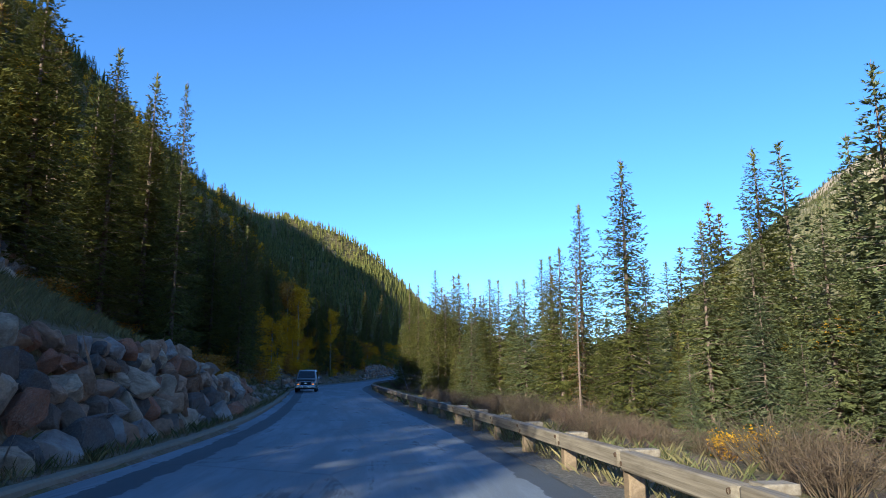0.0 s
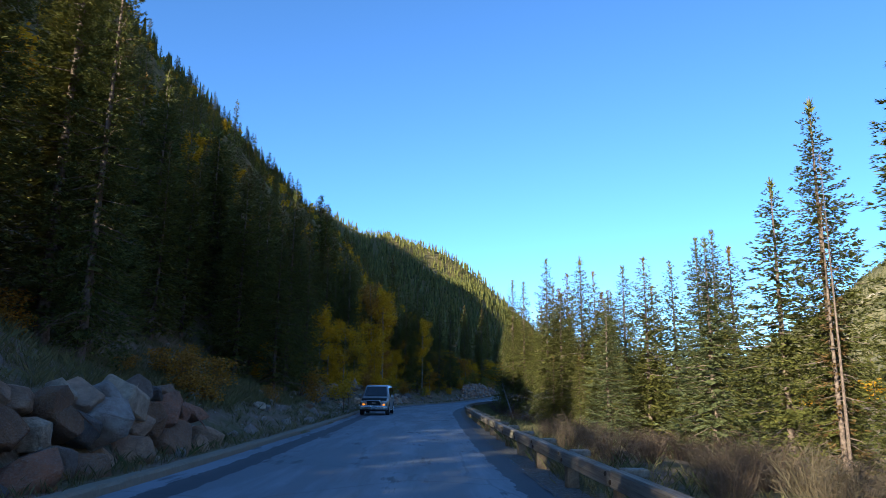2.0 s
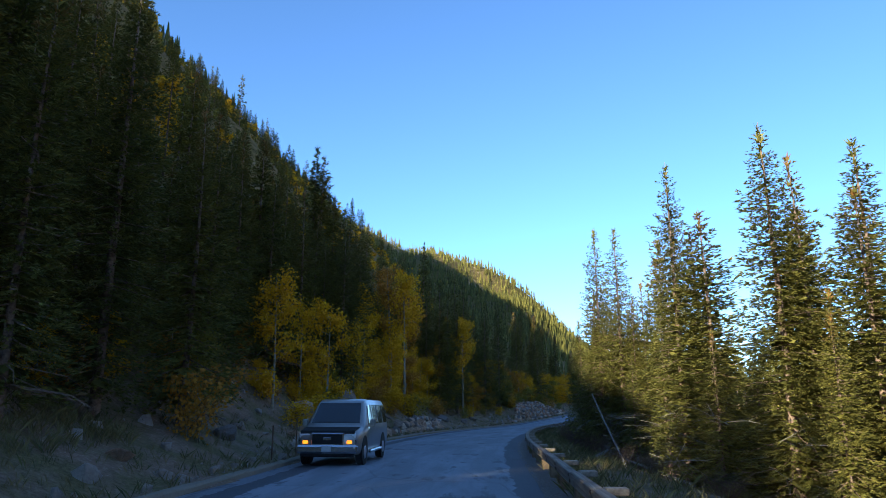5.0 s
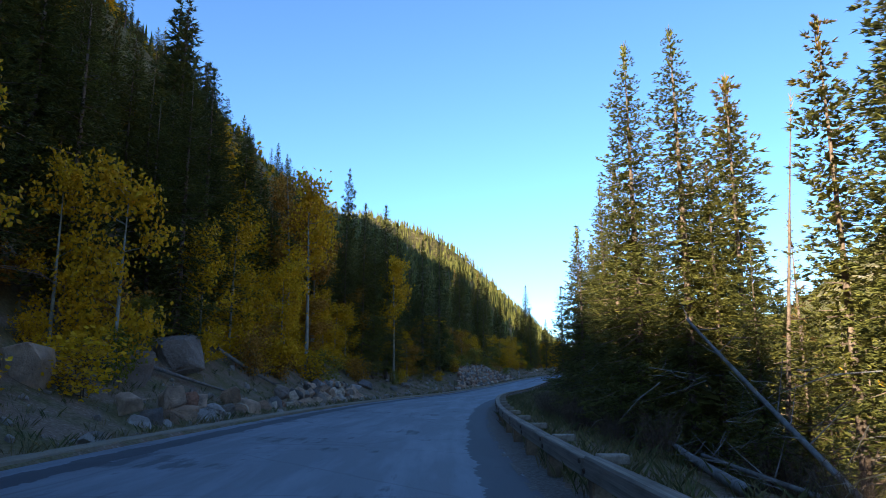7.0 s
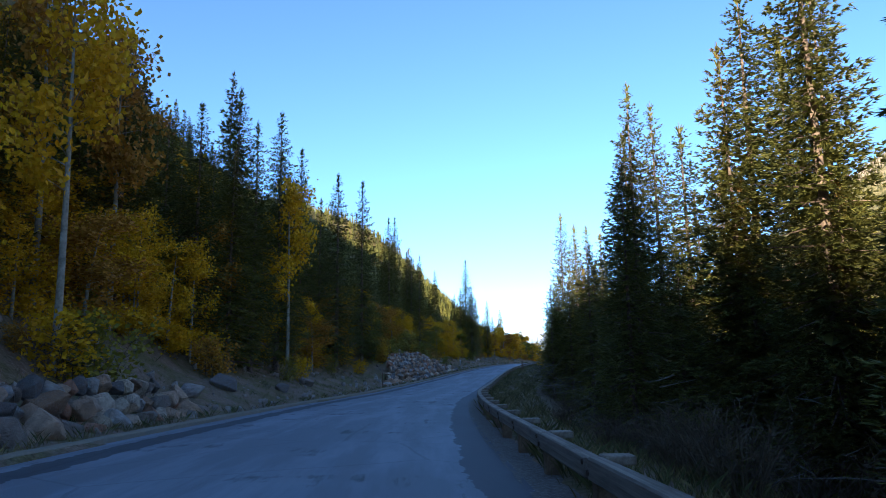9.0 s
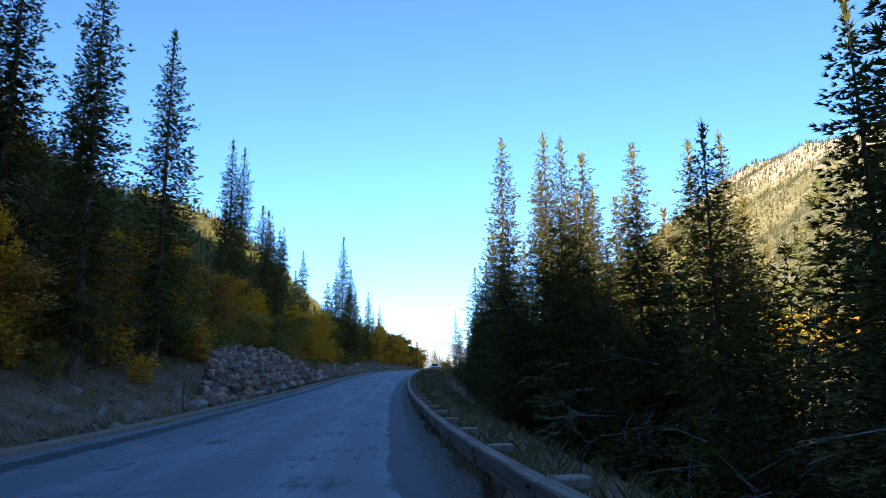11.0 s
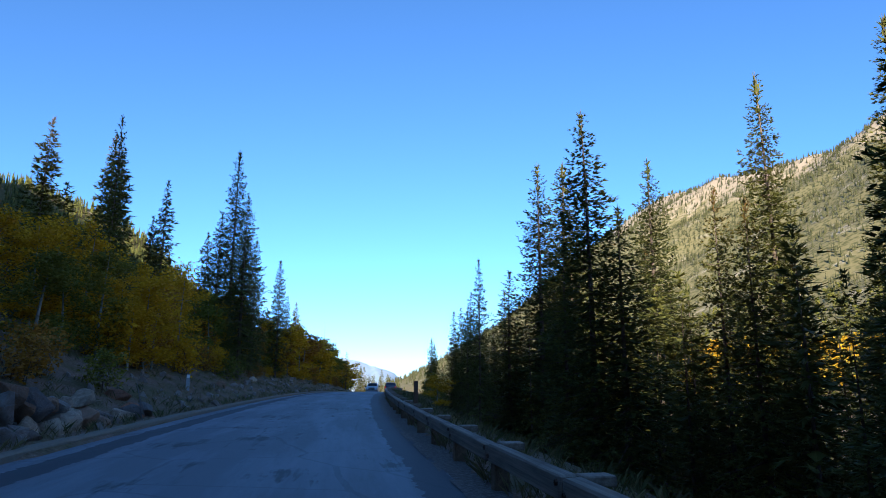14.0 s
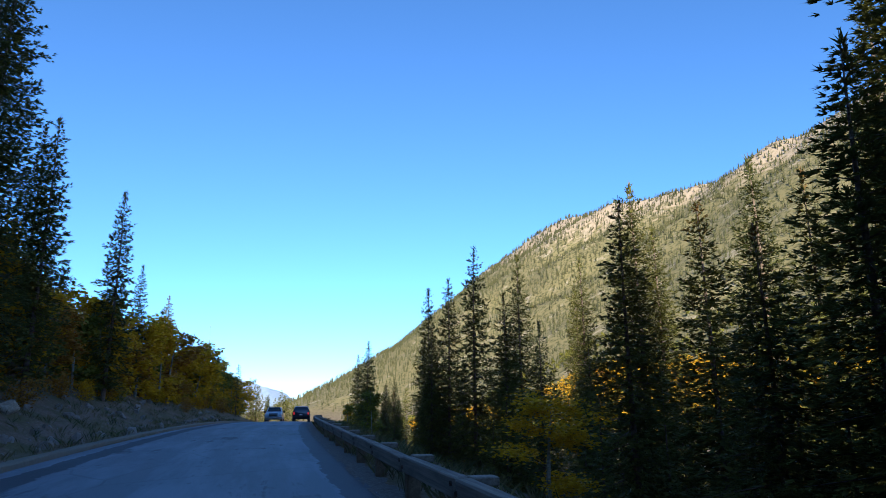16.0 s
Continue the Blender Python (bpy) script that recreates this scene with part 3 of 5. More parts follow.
def inner_boughs(g, h, r, lo, full, n_):
    """Broad shaded sprays close to the trunk, which close the crown."""
    f = lo + (0.93 - lo) * (np.arange(n_) + g.rand(n_)) / n_
    az = g.rand(n_) * 6.283
    reach = (r * ((1 - f) ** full * 0.96 + 0.03)) * g.uniform(0.2, 0.55, n_)
    out = np.stack([np.cos(az), np.sin(az), np.zeros(n_)], -1)
    tan = np.stack([-np.sin(az), np.cos(az), np.zeros(n_)], -1)
    a = np.stack([np.zeros(n_), np.zeros(n_), f * h + 0.12 * reach], -1)
    b = a + out * reach[:, None] * 0.62 + tan * (reach * 0.34)[:, None] - np.array([0, 0, 0.20]) * reach[:, None]
    c = a + out * reach[:, None] - np.array([0, 0, 0.42]) * (reach * g.uniform(0.5, 1.2, n_))[:, None]
    d = a + out * reach[:, None] * 0.62 - tan * (reach * 0.34)[:, None] - np.array([0, 0, 0.20]) * reach[:, None]
    return np.concatenate([np.stack([a, b, c], 1), np.stack([a, c, d], 1)])


def conifer_crown(seed, h, r, levels, per, tufts_, lo=0.06, ragged=0.3, size=0.30, full=0.85, blades=6, inner=80):
    """Tiers of drooping boughs set with needle tufts, and a thin leader. Returns triangles and the limbs."""
    g = np.random.RandomState(seed)
    P, D, L = [], [], []
    limbs = []
    for i in range(levels):
        f0 = lo + (0.985 - lo) * ((i + 0.4) / levels) ** 0.93
        for j in range(per if f0 < 0.9 else 4):
            f = min(f0 + g.uniform(-0.42, 0.42) * (1 - lo) / levels, 0.98)
            reach = r * ((1 - f) ** full * 0.98 + 0.022)
            lower = float(ramp(f, lo, lo + 0.14)) * 0.35 + 0.65
            az = 2 * math.pi * (j + g.uniform(-0.35, 0.35)) / per + i * 2.4
            ln = reach * lower * (1 + g.uniform(-ragged, ragged * 0.7))
            chance = g.rand()
            ln *= 0.4 if chance < 0.08 else 1.28 if chance > 0.94 else 1.0
            rise = 0.95 * f - 0.42 + g.uniform(-0.12, 0.12)
            n_ = max(int(tufts_ * ln / r + 0.5), 2)
            t = 0.16 + 0.84 * ((np.arange(n_) + g.rand(n_)) / n_) ** 0.72
            out = np.array([math.cos(az), math.sin(az), 0.0])
            tan = np.array([-math.sin(az), math.cos(az), 0.0])
            off = g.uniform(-1, 1, n_) * np.sin(math.pi * np.clip(t, 0, 0.93)) ** 0.8 * 0.36
            p = out * (ln * t)[:, None] + tan * (ln * off)[:, None]
            p[:, 2] = f * h + ln * (rise * t - 0.42 * t**2 + 0.34 * t**3) - 0.30 * ln * np.abs(off) + g.normal(size=n_) * (0.03 + 0.03 * ln)
            limbs.append((f * h, out, ln, rise))
            d = out * 0.8 + tan * (off * 2.2)[:, None]
            d[:, 2] += rise * 0.5 - 0.30 * (1 - t) + 0.22 * t + g.uniform(-0.25, 0.2, n_)
            P.append(p)
            D.append(unit(d))
            L.append(size * g.uniform(0.75, 1.25, n_) * (0.40 + 0.60 * min(ln / (0.42 * r), 1)))
    top = np.array([0.90, 0.925, 0.945, 0.96, 0.975]) * h
    P.append(np.stack([top * 0, top * 0, top], -1))
    D.append(unit(np.array([[0.25, 0, 1], [-0.2, 0.15, 1], [0.1, -0.2, 1], [-0.05, 0.1, 1], [0, 0, 1.0]])))
    L.append(np.full(5, h * 0.027))
    P, D, L = np.concatenate(P), np.concatenate(D), np.concatenate(L)
    tri_ = tufts_of(P, D, L, blades, seed)
    return (np.concatenate([tri_, inner_boughs(g, h, r, lo, full, inner)]) if inner else tri_), limbs


def crown_with_limbs(name, q, mat, shells, limb_mat, root):
    """Leaves as triangles, and the limbs that carry them, as one crown."""
    tri = []
    for v, f in shells:
        for p in f:
            for k in range(1, len(p) - 1):
                tri.append((v[p[0]], v[p[k]], v[p[k + 1]]))
    n_ = len(q)
    if tri:
        q = np.concatenate([q, np.array([[tuple(c) for c in t] for t in tri])])
    me = tris(name, q, mat)
    me.materials.append(limb_mat)
    me.polygons.foreach_set("material_index", [0] * n_ + [1] * (len(q) - n_))
    return part(name, me, None, root)


def conifer(seed, h, r, levels, per, twigs, mat, name, label, lo=0.06, bare=0, **more):
    """A pattern tree with trunk and crown."""
    q, limbs = conifer_crown(seed, h, r, levels, per, twigs, lo, **more)
    root = thing(name, (0, 0, 0), label, "tree", "conifers")
    g = random.Random(seed)
    lean = (g.uniform(-0.1, 0.1), g.uniform(-0.1, 0.1))
    pts = [(lean[0] * math.sin(t * 3), lean[1] * math.sin(t * 3), -0.5 + (h + 0.45) * t) for t in (0, 0.05, 0.25, 0.5, 0.75, 1)]
    rad = [0.0105 * h * a for a in (1.25, 1.0, 0.8, 0.55, 0.3, 0.04)]
    shells = [tube(pts, rad, 7)]
    for k_, (z, out, ln, rise) in enumerate(limbs):
        if k_ % 3 == 0 and z < h * 0.8:
            e = [out * ln * t + np.array([0, 0, z + ln * (rise * t - 0.42 * t * t + 0.34 * t**3)]) for t in (0, 0.45, 0.85)]
            shells.append(tube(e, (0.012 * ln + 0.008, 0.008 * ln + 0.005, 0.004), 3))
    for _ in range(bare):
        z, az, ln = g.uniform(0.04, lo + 0.05) * h, g.uniform(0, 6.28), g.uniform(0.3, 0.9) * r
        shells.append(tube(((0, 0, z), (math.cos(az) * ln, math.sin(az) * ln, z - 0.15 * ln), (math.cos(az) * ln * 1.3, math.sin(az) * ln * 1.35, z - 0.35 * ln)), (0.02, 0.012, 0.004), 3))
    part("trunk", mesh("trunk", *shells[0], smooth=True), BARK, root)
    crown_with_limbs("crown", q, mat, shells[1:], BARK, root)
    return root


TEN = 12.0    # every pattern tree is 12 m high; copies are scaled
def family(seed, r, label, mat=NEEDLES, name="spruce", lo=0.06, bare=10, ragged=0.34, full=0.7, many=3, levels=42, dense=1.0):
    """Fine pattern trees for places beside the road, and plainer ones for places farther off."""
    fine = [conifer(seed + k, TEN, r, levels + 2, 7, 20 * dense, mat, name, label, lo, bare, ragged=ragged, size=0.205, full=full, blades=9, inner=int(170 * dense)) for k in range(many)]
    rough = [conifer(seed + 10 + k, TEN, r, levels - 4, 7, 12 * dense, mat, name, label, lo, 6, ragged=ragged, size=0.34, full=full, blades=6, inner=int(150 * dense)) for k in range(many)]
    plain_ = [conifer(seed + 20 + k, TEN, r, levels - 14, 6, 5.5 * dense, mat, name, label, lo, 3, ragged=ragged, size=0.52, full=full, blades=5, inner=int(80 * dense)) for k in range(many)]
    return fine, rough, plain_


SPRUCE = family(0, 1.95, "tall green spruce with drooping boughs and a bare lower trunk", lo=0.07, full=0.80)
NARROW = family(200, 1.58, "slender green spruce with a narrow spire", lo=0.05, ragged=0.38, full=0.72)
SPARSE = family(300, 1.35, "thin spruce with gaps between its boughs and a bare trunk", lo=0.22, bare=26, ragged=0.5, full=0.5, levels=32, dense=0.62)
BLUE = family(400, 2.15, "blue-green spruce in full needle down to the ground", BLUE_NEEDLES, "blue_spruce", 0.03, 4, 0.3, full=0.82)
MID = family(500, 2.0, "dark green spruce on the wooded bank", full=0.78)
MID_N = family(600, 1.55, "slim dark green spruce on the wooded bank", ragged=0.38, full=0.72)
SNAG = [conifer(80, TEN, 0.9, 22, 4, 2, GREY_WOOD, "dead_tree", "dead grey conifer with a bare trunk and stub branches", 0.3, 30, size=0.10, ragged=0.6, blades=2, inner=0)]
RUSTY = [conifer(90, TEN, 1.2, 26, 5, 6, DRY_NEEDLES, "spruce", "dying spruce with rust-brown needles", 0.1, 20, size=0.26, ragged=0.5, blades=5, inner=20)]


TALL = [conifer(700 + k, 20.0, 2.75, 64, 7, 34, WOOD_NEEDLES, "spruce", "very tall green spruce with drooping boughs and a long trunk", 0.07, 14, ragged=0.36, size=0.215, full=0.78, blades=8, inner=200) for k in range(3)]


# ---- aspens and bushes ----
def aspen(seed, h, r, leaves, mat, label, leaf=0.13, lo=0.3, name="aspen", stems=1):
    g = np.random.RandomState(seed)
    root = thing(name, (0, 0, 0), label, "tree", "aspens")
    shells, stems_, P = [], [], []
    for s in range(stems):
        bx, by = (g.uniform(-0.5, 0.5), g.uniform(-0.5, 0.5)) if stems > 1 else (0, 0)
        lean = (bx * 1.2 + g.uniform(-0.5, 0.5), by * 1.2 + g.uniform(-0.5, 0.5))
        hh = h * g.uniform(0.8, 1.0)
        spine = [np.array([bx + lean[0] * t * t, by + lean[1] * t * t, -0.3 + (hh + 0.3) * t]) for t in (0, 0.2, 0.4, 0.6, 0.8, 1)]
        rad = [0.0095 * h * a / stems**0.4 for a in (1.2, 1, 0.8, 0.55, 0.3, 0.06)]
        stems_.append(tube(spine, rad, 6))
        for k_ in range(18):
            f = g.uniform(lo, 0.95)
            az = g.uniform(0, 6.28)
            ln = r * (0.35 + 0.65 * math.sin(math.pi * min((f - lo) / (1 - lo) * 0.8 + 0.18, 1))) * g.uniform(0.6, 1.1)
            i = min(int(f * 5), 4)
            base = spine[i] + (spine[i + 1] - spine[i]) * (f * 5 - i)
            tip = base + np.array([math.cos(az) * ln, math.sin(az) * ln, ln * g.uniform(0.3, 1.0)])
            mid = (base + tip) / 2 + np.array([0, 0, -0.08 * ln])
            shells.append(tube((base, mid, tip), (0.010 * ln + 0.006, 0.007, 0.003), 3))
            m = max(int(leaves / 16 / stems), 4)
            t = g.rand(m) ** 0.6
            c = base + (tip - base) * (0.25 + 0.8 * t)[:, None]
            P.append(c + g.normal(size=(m, 3)) * (0.13 * r + 0.08))
    P = np.concatenate(P)
    n_ = len(P)
    a = unit(g.normal(size=(n_, 3)))
    b = unit(np.cross(a, g.normal(size=(n_, 3))))
    s = (leaf * g.uniform(0.6, 1.2, n_))[:, None]
    q = np.stack([P - a * s, P + b * s * 0.75, P + a * s, P - b * s * 0.75], 1)
    q = np.concatenate([q[:, (0, 1, 2)], q[:, (0, 2, 3)]])
    wood_ = PALE_BARK if name == "aspen" else TWIG
    for v, f in stems_:
        part("trunk" if stems == 1 else "stem", mesh("trunk", v, f, smooth=True), wood_, root)
    crown_with_limbs("crown" if name == "aspen" else "foliage", q, mat, shells, wood_, root)
    return root


def aspens(seed, r, mat, label, lo, many):
    """Leafy pattern trees for places beside the road, and plainer ones for places farther off."""
    return ([aspen(seed + k, 8.0, r, 3200, mat, label, 0.085, lo) for k in range(many)],
            [aspen(seed + 5 + k, 8.0, r, 1300, mat, label, 0.16, lo) for k in range(many)])


ASPEN = aspens(100, 1.5, GOLD, "aspen with golden autumn leaves and a pale trunk", 0.04, 3)
ASPEN_L = aspens(110, 1.35, LIME, "aspen with yellow-green autumn leaves", 0.03, 2)
ASPEN_R = aspens(120, 1.5, RUST, "half-bare aspen with faded brownish leaves", 0.05, 2)
ASPEN_TALL = [aspen(130 + k, 12.0, 1.7, 2600, RUST if k else GOLD, "tall pale-trunked aspen with thin leaves near its top", 0.11, 0.40) for k in range(2)]
BUSH_G = [aspen(140 + k, 3.0, 1.1, 800, (GOLD, LIME, RUST)[k], ("golden aspen sapling clump on the bank", "yellow-green sapling clump on the bank", "brown-leaved shrub on the bank")[k], 0.11, 0.1, "shrub", 4) for k in range(3)]


def willow(seed, h, r, stems):
    """A clump of thin leafless rods."""
    g = np.random.RandomState(seed)
    q = []
    for _ in range(stems):
        az, tilt = g.uniform(0, 6.28), g.rand() ** 0.7 * r / h
        b0 = np.array([math.cos(az), math.sin(az), 0]) * g.rand() * r * 0.35
        hh = h * g.uniform(0.5, 1.05)
        d = np.array([math.cos(az) * tilt, math.sin(az) * tilt, 1.0])
        pts = [b0 + d * hh * t + np.array([g.normal() * 0.05, g.normal() * 0.05, 0]) * t for t in (0, 0.35, 0.7, 1)]
        wd = [0.010, 0.008, 0.005, 0.002]
        sd = unit(np.cross(d, g.normal(size=3)))
        for i in range(3):
            q.append([pts[i] - sd * wd[i], pts[i] + sd * wd[i], pts[i + 1] + sd * wd[i + 1], pts[i + 1] - sd * wd[i + 1]])
        for _b in range(9):
            f = g.uniform(0.3, 0.97)
            p = b0 + d * hh * f
            e = p + unit(d * 0.7 + g.normal(size=3) * 0.7) * g.uniform(0.15, 0.42)
            sd2 = unit(np.cross(e - p, g.normal(size=3)))
            q.append([p - sd2 * 0.006, p + sd2 * 0.006, e + sd2 * 0.002, e - sd2 * 0.002])
    return np.array(q)


def willow_bush(seed):
    root = thing("willow_bush", (0, 0, 0), "leafless reddish-brown willow bush in dry grass", "bush", "willow bushes")
    part("brush", quads("brush", willow(seed, 1.7, 1.0, 75), TWIG), None, root)
    return root


WILLOW = [willow_bush(150 + k) for k in range(3)]
PATTERNS = sum((sum(kinds_, []) for kinds_ in (SPRUCE, NARROW, SPARSE, BLUE, MID, MID_N, ASPEN, ASPEN_L, ASPEN_R)), []) + SNAG + RUSTY + TALL + ASPEN_TALL + BUSH_G + WILLOW
g_tree = random.Random(77)


def plant(kinds, x, y, h, width=1.0, base=TEN, z=None, lean=(0, 0), wild=0.0):
    """A copy of one of the pattern plants, h metres high, on the ground at x, y."""
    if isinstance(kinds, tuple):
        away = x - float(road_x(y))
        if len(kinds) == 2:
            kinds = kinds[0] if 30 < y < 215 and away > -22 else kinds[1]
        else:
            if h > 13.5 and -17 < away < 24 and kinds[0][0].name.startswith("spruce") and kinds is not SPARSE:
                kinds, base = TALL, 20.0
            else:
                kinds = kinds[0] if -14 < away < 20 else kinds[1] if -48 < away < 40 else kinds[2]
    ob = kinds[g_tree.randrange(len(kinds))]
    s = h / base
    ws = s**0.9 * width * 1.06 * (1 + g_tree.uniform(-wild, wild))
    z0 = gz(x, y) if z is None else z
    m = pose(x, y, z0, lean[0], lean[1], g_tree.uniform(0, 360)) @ Matrix.Diagonal((ws, ws, s, 1))
    return copy_thing(ob, m)


def tree_to(kinds, x, y, top, width=1.0, lean=(0, 0)):
    """A tree whose tip stands at the height top."""
    return plant(kinds, x, y, top - gz(x, y), width, lean=lean)


# ---- trees that stand out: place and height of the tip ----
# sunny wood beyond the rail
for x, y, top, w_ in ((10.8, 39.5, 14.0, 0.95), (8.9, 43.1, 12.1, 0.85), (7.8, 44.7, 9.5, 1.0), (18.0, 37.7, 14.2, 0.9), (19.9, 47.5, 12.5, 1.0), (19.1, 47.4, 13.4, 0.9), (10.2, 69.5, 12.7, 0.9),
                      (10.6, 66.2, 12.5, 0.9), (4.8, 58.6, 9.1, 0.95), (6.7, 60.7, 9.3, 0.9), (9.2, 56.7, 9.3, 1.0), (2.6, 69.6, 10.2, 0.8)):
    tree_to(SPRUCE, x, y, top, w_ * 1.25)
for x, y, top, w_ in ((19.9, 38.4, 14.8, 1.0), (20.3, 30.0, 15.9, 1.0), (21.2, 34.0, 13.6, 1.0), (17.2, 30.0, 9.3, 1.1), (11.9, 39.6, 7.7, 1.0), (8.6, 24.0, 1.7, 1.0), (7.9, 20.0, 0.2, 1.1), (15.5, 33.5, 8.5, 1.1),
                      (13.6, 29.0, 4.6, 1.15), (14.2, 36.5, 9.6, 1.0), (20.2, 60.6, 11.0, 1.0), (5.6, 46.5, 7.6, 1.15), (2.4, 56.5, 6.0, 1.1), (11.8, 22.5, 2.6, 1.2), (17.5, 25.5, 7.0, 1.1)):
    tree_to(BLUE, x, y, top, w_ * 1.15)
for x, y, top, w_ in ((-0.9, 76.5, 12.6, 1.1), (1.6, 69.0, 11.2, 1.0), (4.7, 78.3, 9.9, 1.0), (4.1, 74.6, 9.5, 1.0), (20.5, 57.5, 11.8, 1.0), (-4.4, 87.8, 12.5, 1.1), (-3.2, 85.9, 12.0, 1.15),
                      (-2.4, 85.7, 7.3, 1.1), (0.15, 74.8, 9.7, 1.2), (3.4, 72.4, 9.0, 1.2), (4.8, 69.5, 10.6, 1.1), (3.0, 65.0, 7.4, 1.1), (7.0, 70.5, 9.2, 1.0), (1.2, 82.0, 8.2, 1.1)):
    tree_to(NARROW, x, y, top, w_ * (1.2 if y < 75 else 0.9))
tree_to(SPARSE, -0.2, 90.4, 12.3, 1.0)
tree_to(SPARSE, 1.5, 96.4, 14.6, 1.0)
tree_to(SPARSE, -1.4, 79.5, 8.6, 1.0)
tree_to(SPARSE, 0.6, 78.0, 10.0, 1.0, (0, -6))
tree_to(RUSTY, 8.2, 41.2, 7.6, 0.9)
tree_to(RUSTY, 2.6, 93.0, 7.0, 1.0)
tree_to(SNAG, -1.0, 85.3, 8.8, 0.7, (0, 7))
tree_to(SNAG, 8.0, 40.4, 9.0, 0.5)
# shaded wood beyond the rail
for x, y, top, w_ in ((-4.0, 102.0, 11.3, 1.15), (-4.3, 105.4, 8.5, 1.2), (-4.6, 90.6, 8.9, 1.3), (-1.4, 92.0, 9.6, 1.2), (-4.6, 113.0, 10.8, 1.15), (-2.2, 118.2, 12.1, 1.2), (-2.9, 120.5, 11.6, 1.45), (-1.2, 117.5, 10.8, 1.5),
                      (2.5, 122.0, 12.0, 1.4), (-3.6, 105.5, 10.4, 1.3), (-1.2, 106.5, 11.0, 1.3), (-5.8, 95.0, 7.4, 1.3), (-3.0, 98.5, 9.6, 1.25), (-6.0, 109.0, 6.4, 1.3), (0.6, 112.0, 12.0, 1.2), (-3.8, 125.5, 7.0, 1.4)):
    tree_to(SPRUCE, x, y, top, w_ * 0.8)
for x, y, top, w_ in ((1.0, 165.0, 17.9, 0.95), (0.5, 154.0, 14.2, 0.9), (1.8, 154.6, 14.2, 0.9), (2.4, 151.7, 10.1, 1.0), (4.2, 152.8, 10.1, 1.0), (5.2, 153.7, 10.4, 1.0), (2.6, 144.5, 7.3, 1.1), (2.3, 139.5, 8.9, 0.8),
                      (-1.6, 146.0, 7.4, 1.3), (-0.4, 141.0, 6.6, 1.3), (-2.2, 152.5, 8.0, 1.2), (0.2, 148.5, 9.0, 1.2)):
    tree_to(NARROW, x, y, top, w_ * 1.0)
for x, y, top, w_ in ((1.0, 156.3, 12.6, 1.2), (3.2, 155.0, 13.4, 1.4), (6.5, 155.0, 14.2, 1.3), (10.9, 156.0, 15.0, 1.3), (5.8, 165.0, 13.0, 1.1), (2.6, 165.4, 10.0, 1.1), (0.3, 169.4, 6.8, 1.2), (0.9, 168.0, 11.2, 1.5),
                      (5.4, 168.5, 12.6, 1.5), (10.1, 171.0, 14.3, 1.3), (10.9, 178.0, 12.8, 1.0), (7.4, 197.0, 13.8, 1.15), (3.1, 195.2, 7.5, 0.75), (4.1, 187.7, 8.1, 1.0), (3.0, 183.9, 10.9, 1.15), (13.1, 186.0, 15.0, 1.0),
                      (10.1, 199.0, 14.8, 1.55), (8.9, 196.2, 9.4, 1.2), (21.0, 206.0, 18.7, 1.2), (24.3, 212.0, 13.0, 1.1)):
    tree_to(SPRUCE, x, y, top, w_ * 0.9)
for x, y, top, w_ in ((17.6, 216.4, 12.6, 1.05), (18.5, 216.0, 10.4, 1.0), (19.5, 211.0, 12.4, 1.1), (12.4, 222.8, 10.3, 0.9), (13.0, 229.9, 9.3, 0.9), (12.5, 226.1, 9.2, 0.9), (17.1, 226.0, 11.1, 0.9), (26.3, 282.5, 10.0, 1.0),
                      (20.6, 224.5, 11.0, 0.9), (24.5, 230.3, 10.4, 0.9), (17.0, 252.0, 8.4, 1.0), (11.5, 218.4, 7.0, 1.0), (15.5, 236.0, 7.0, 1.0), (21.5, 205.0, 9.6, 1.1), (5.2, 203.0, 6.0, 1.0), (14.0, 209.0, 9.0, 1.1)):
    tree_to(NARROW, x, y, top, w_ * 1.0)

# the mountain side
for x, y, top, w_ in ((-16.5, 26.0, 18.5, 1.2), (-16.6, 32.5, 17.9, 1.1), (-16.3, 36.3, 18.2, 1.1), (-14.2, 35.4, 17.2, 0.75), (-17.7, 59.9, 14.3, 1.0), (-21.4, 49.8, 17.4, 1.1), (-25.2, 62.4, 17.9, 1.0),
                      (-23.3, 52.5, 19.8, 1.1), (-28.9, 67.8, 20.8, 1.0), (-28.5, 78.7, 21.9, 1.0), (-24.4, 52.0, 19.4, 1.2), (-24.7, 62.0, 20.2, 1.2), (-17.0, 24.0, 15.5, 1.3), (-17.2, 37.5, 16.6, 1.2)):
    tree_to(SPRUCE, x, y, top, w_)
for x, y, top, w_ in ((-23.2, 92.0, 15.2, 0.95), (-30.2, 103.5, 25.8, 1.0), (-31.5, 104.6, 27.3, 1.0), (-30.0, 105.9, 22.3, 1.1), (-26.0, 98.7, 18.5, 1.1), (-24.8, 97.0, 17.3, 1.1), (-30.7, 145.8, 27.1, 0.8), (-24.1, 137.8, 19.9, 1.0),
                      (-24.4, 145.8, 19.7, 1.0), (-23.4, 129.6, 16.0, 1.0), (-21.1, 145.5, 17.2, 1.0), (-20.1, 153.6, 18.8, 0.95), (-24.1, 153.2, 17.0, 1.0), (-19.2, 178.0, 20.6, 0.75), (-29.6, 90.0, 21.9, 1.2), (-28.4, 84.0, 18.1, 1.2)):
    tree_to(MID_N, x, y, top, w_)
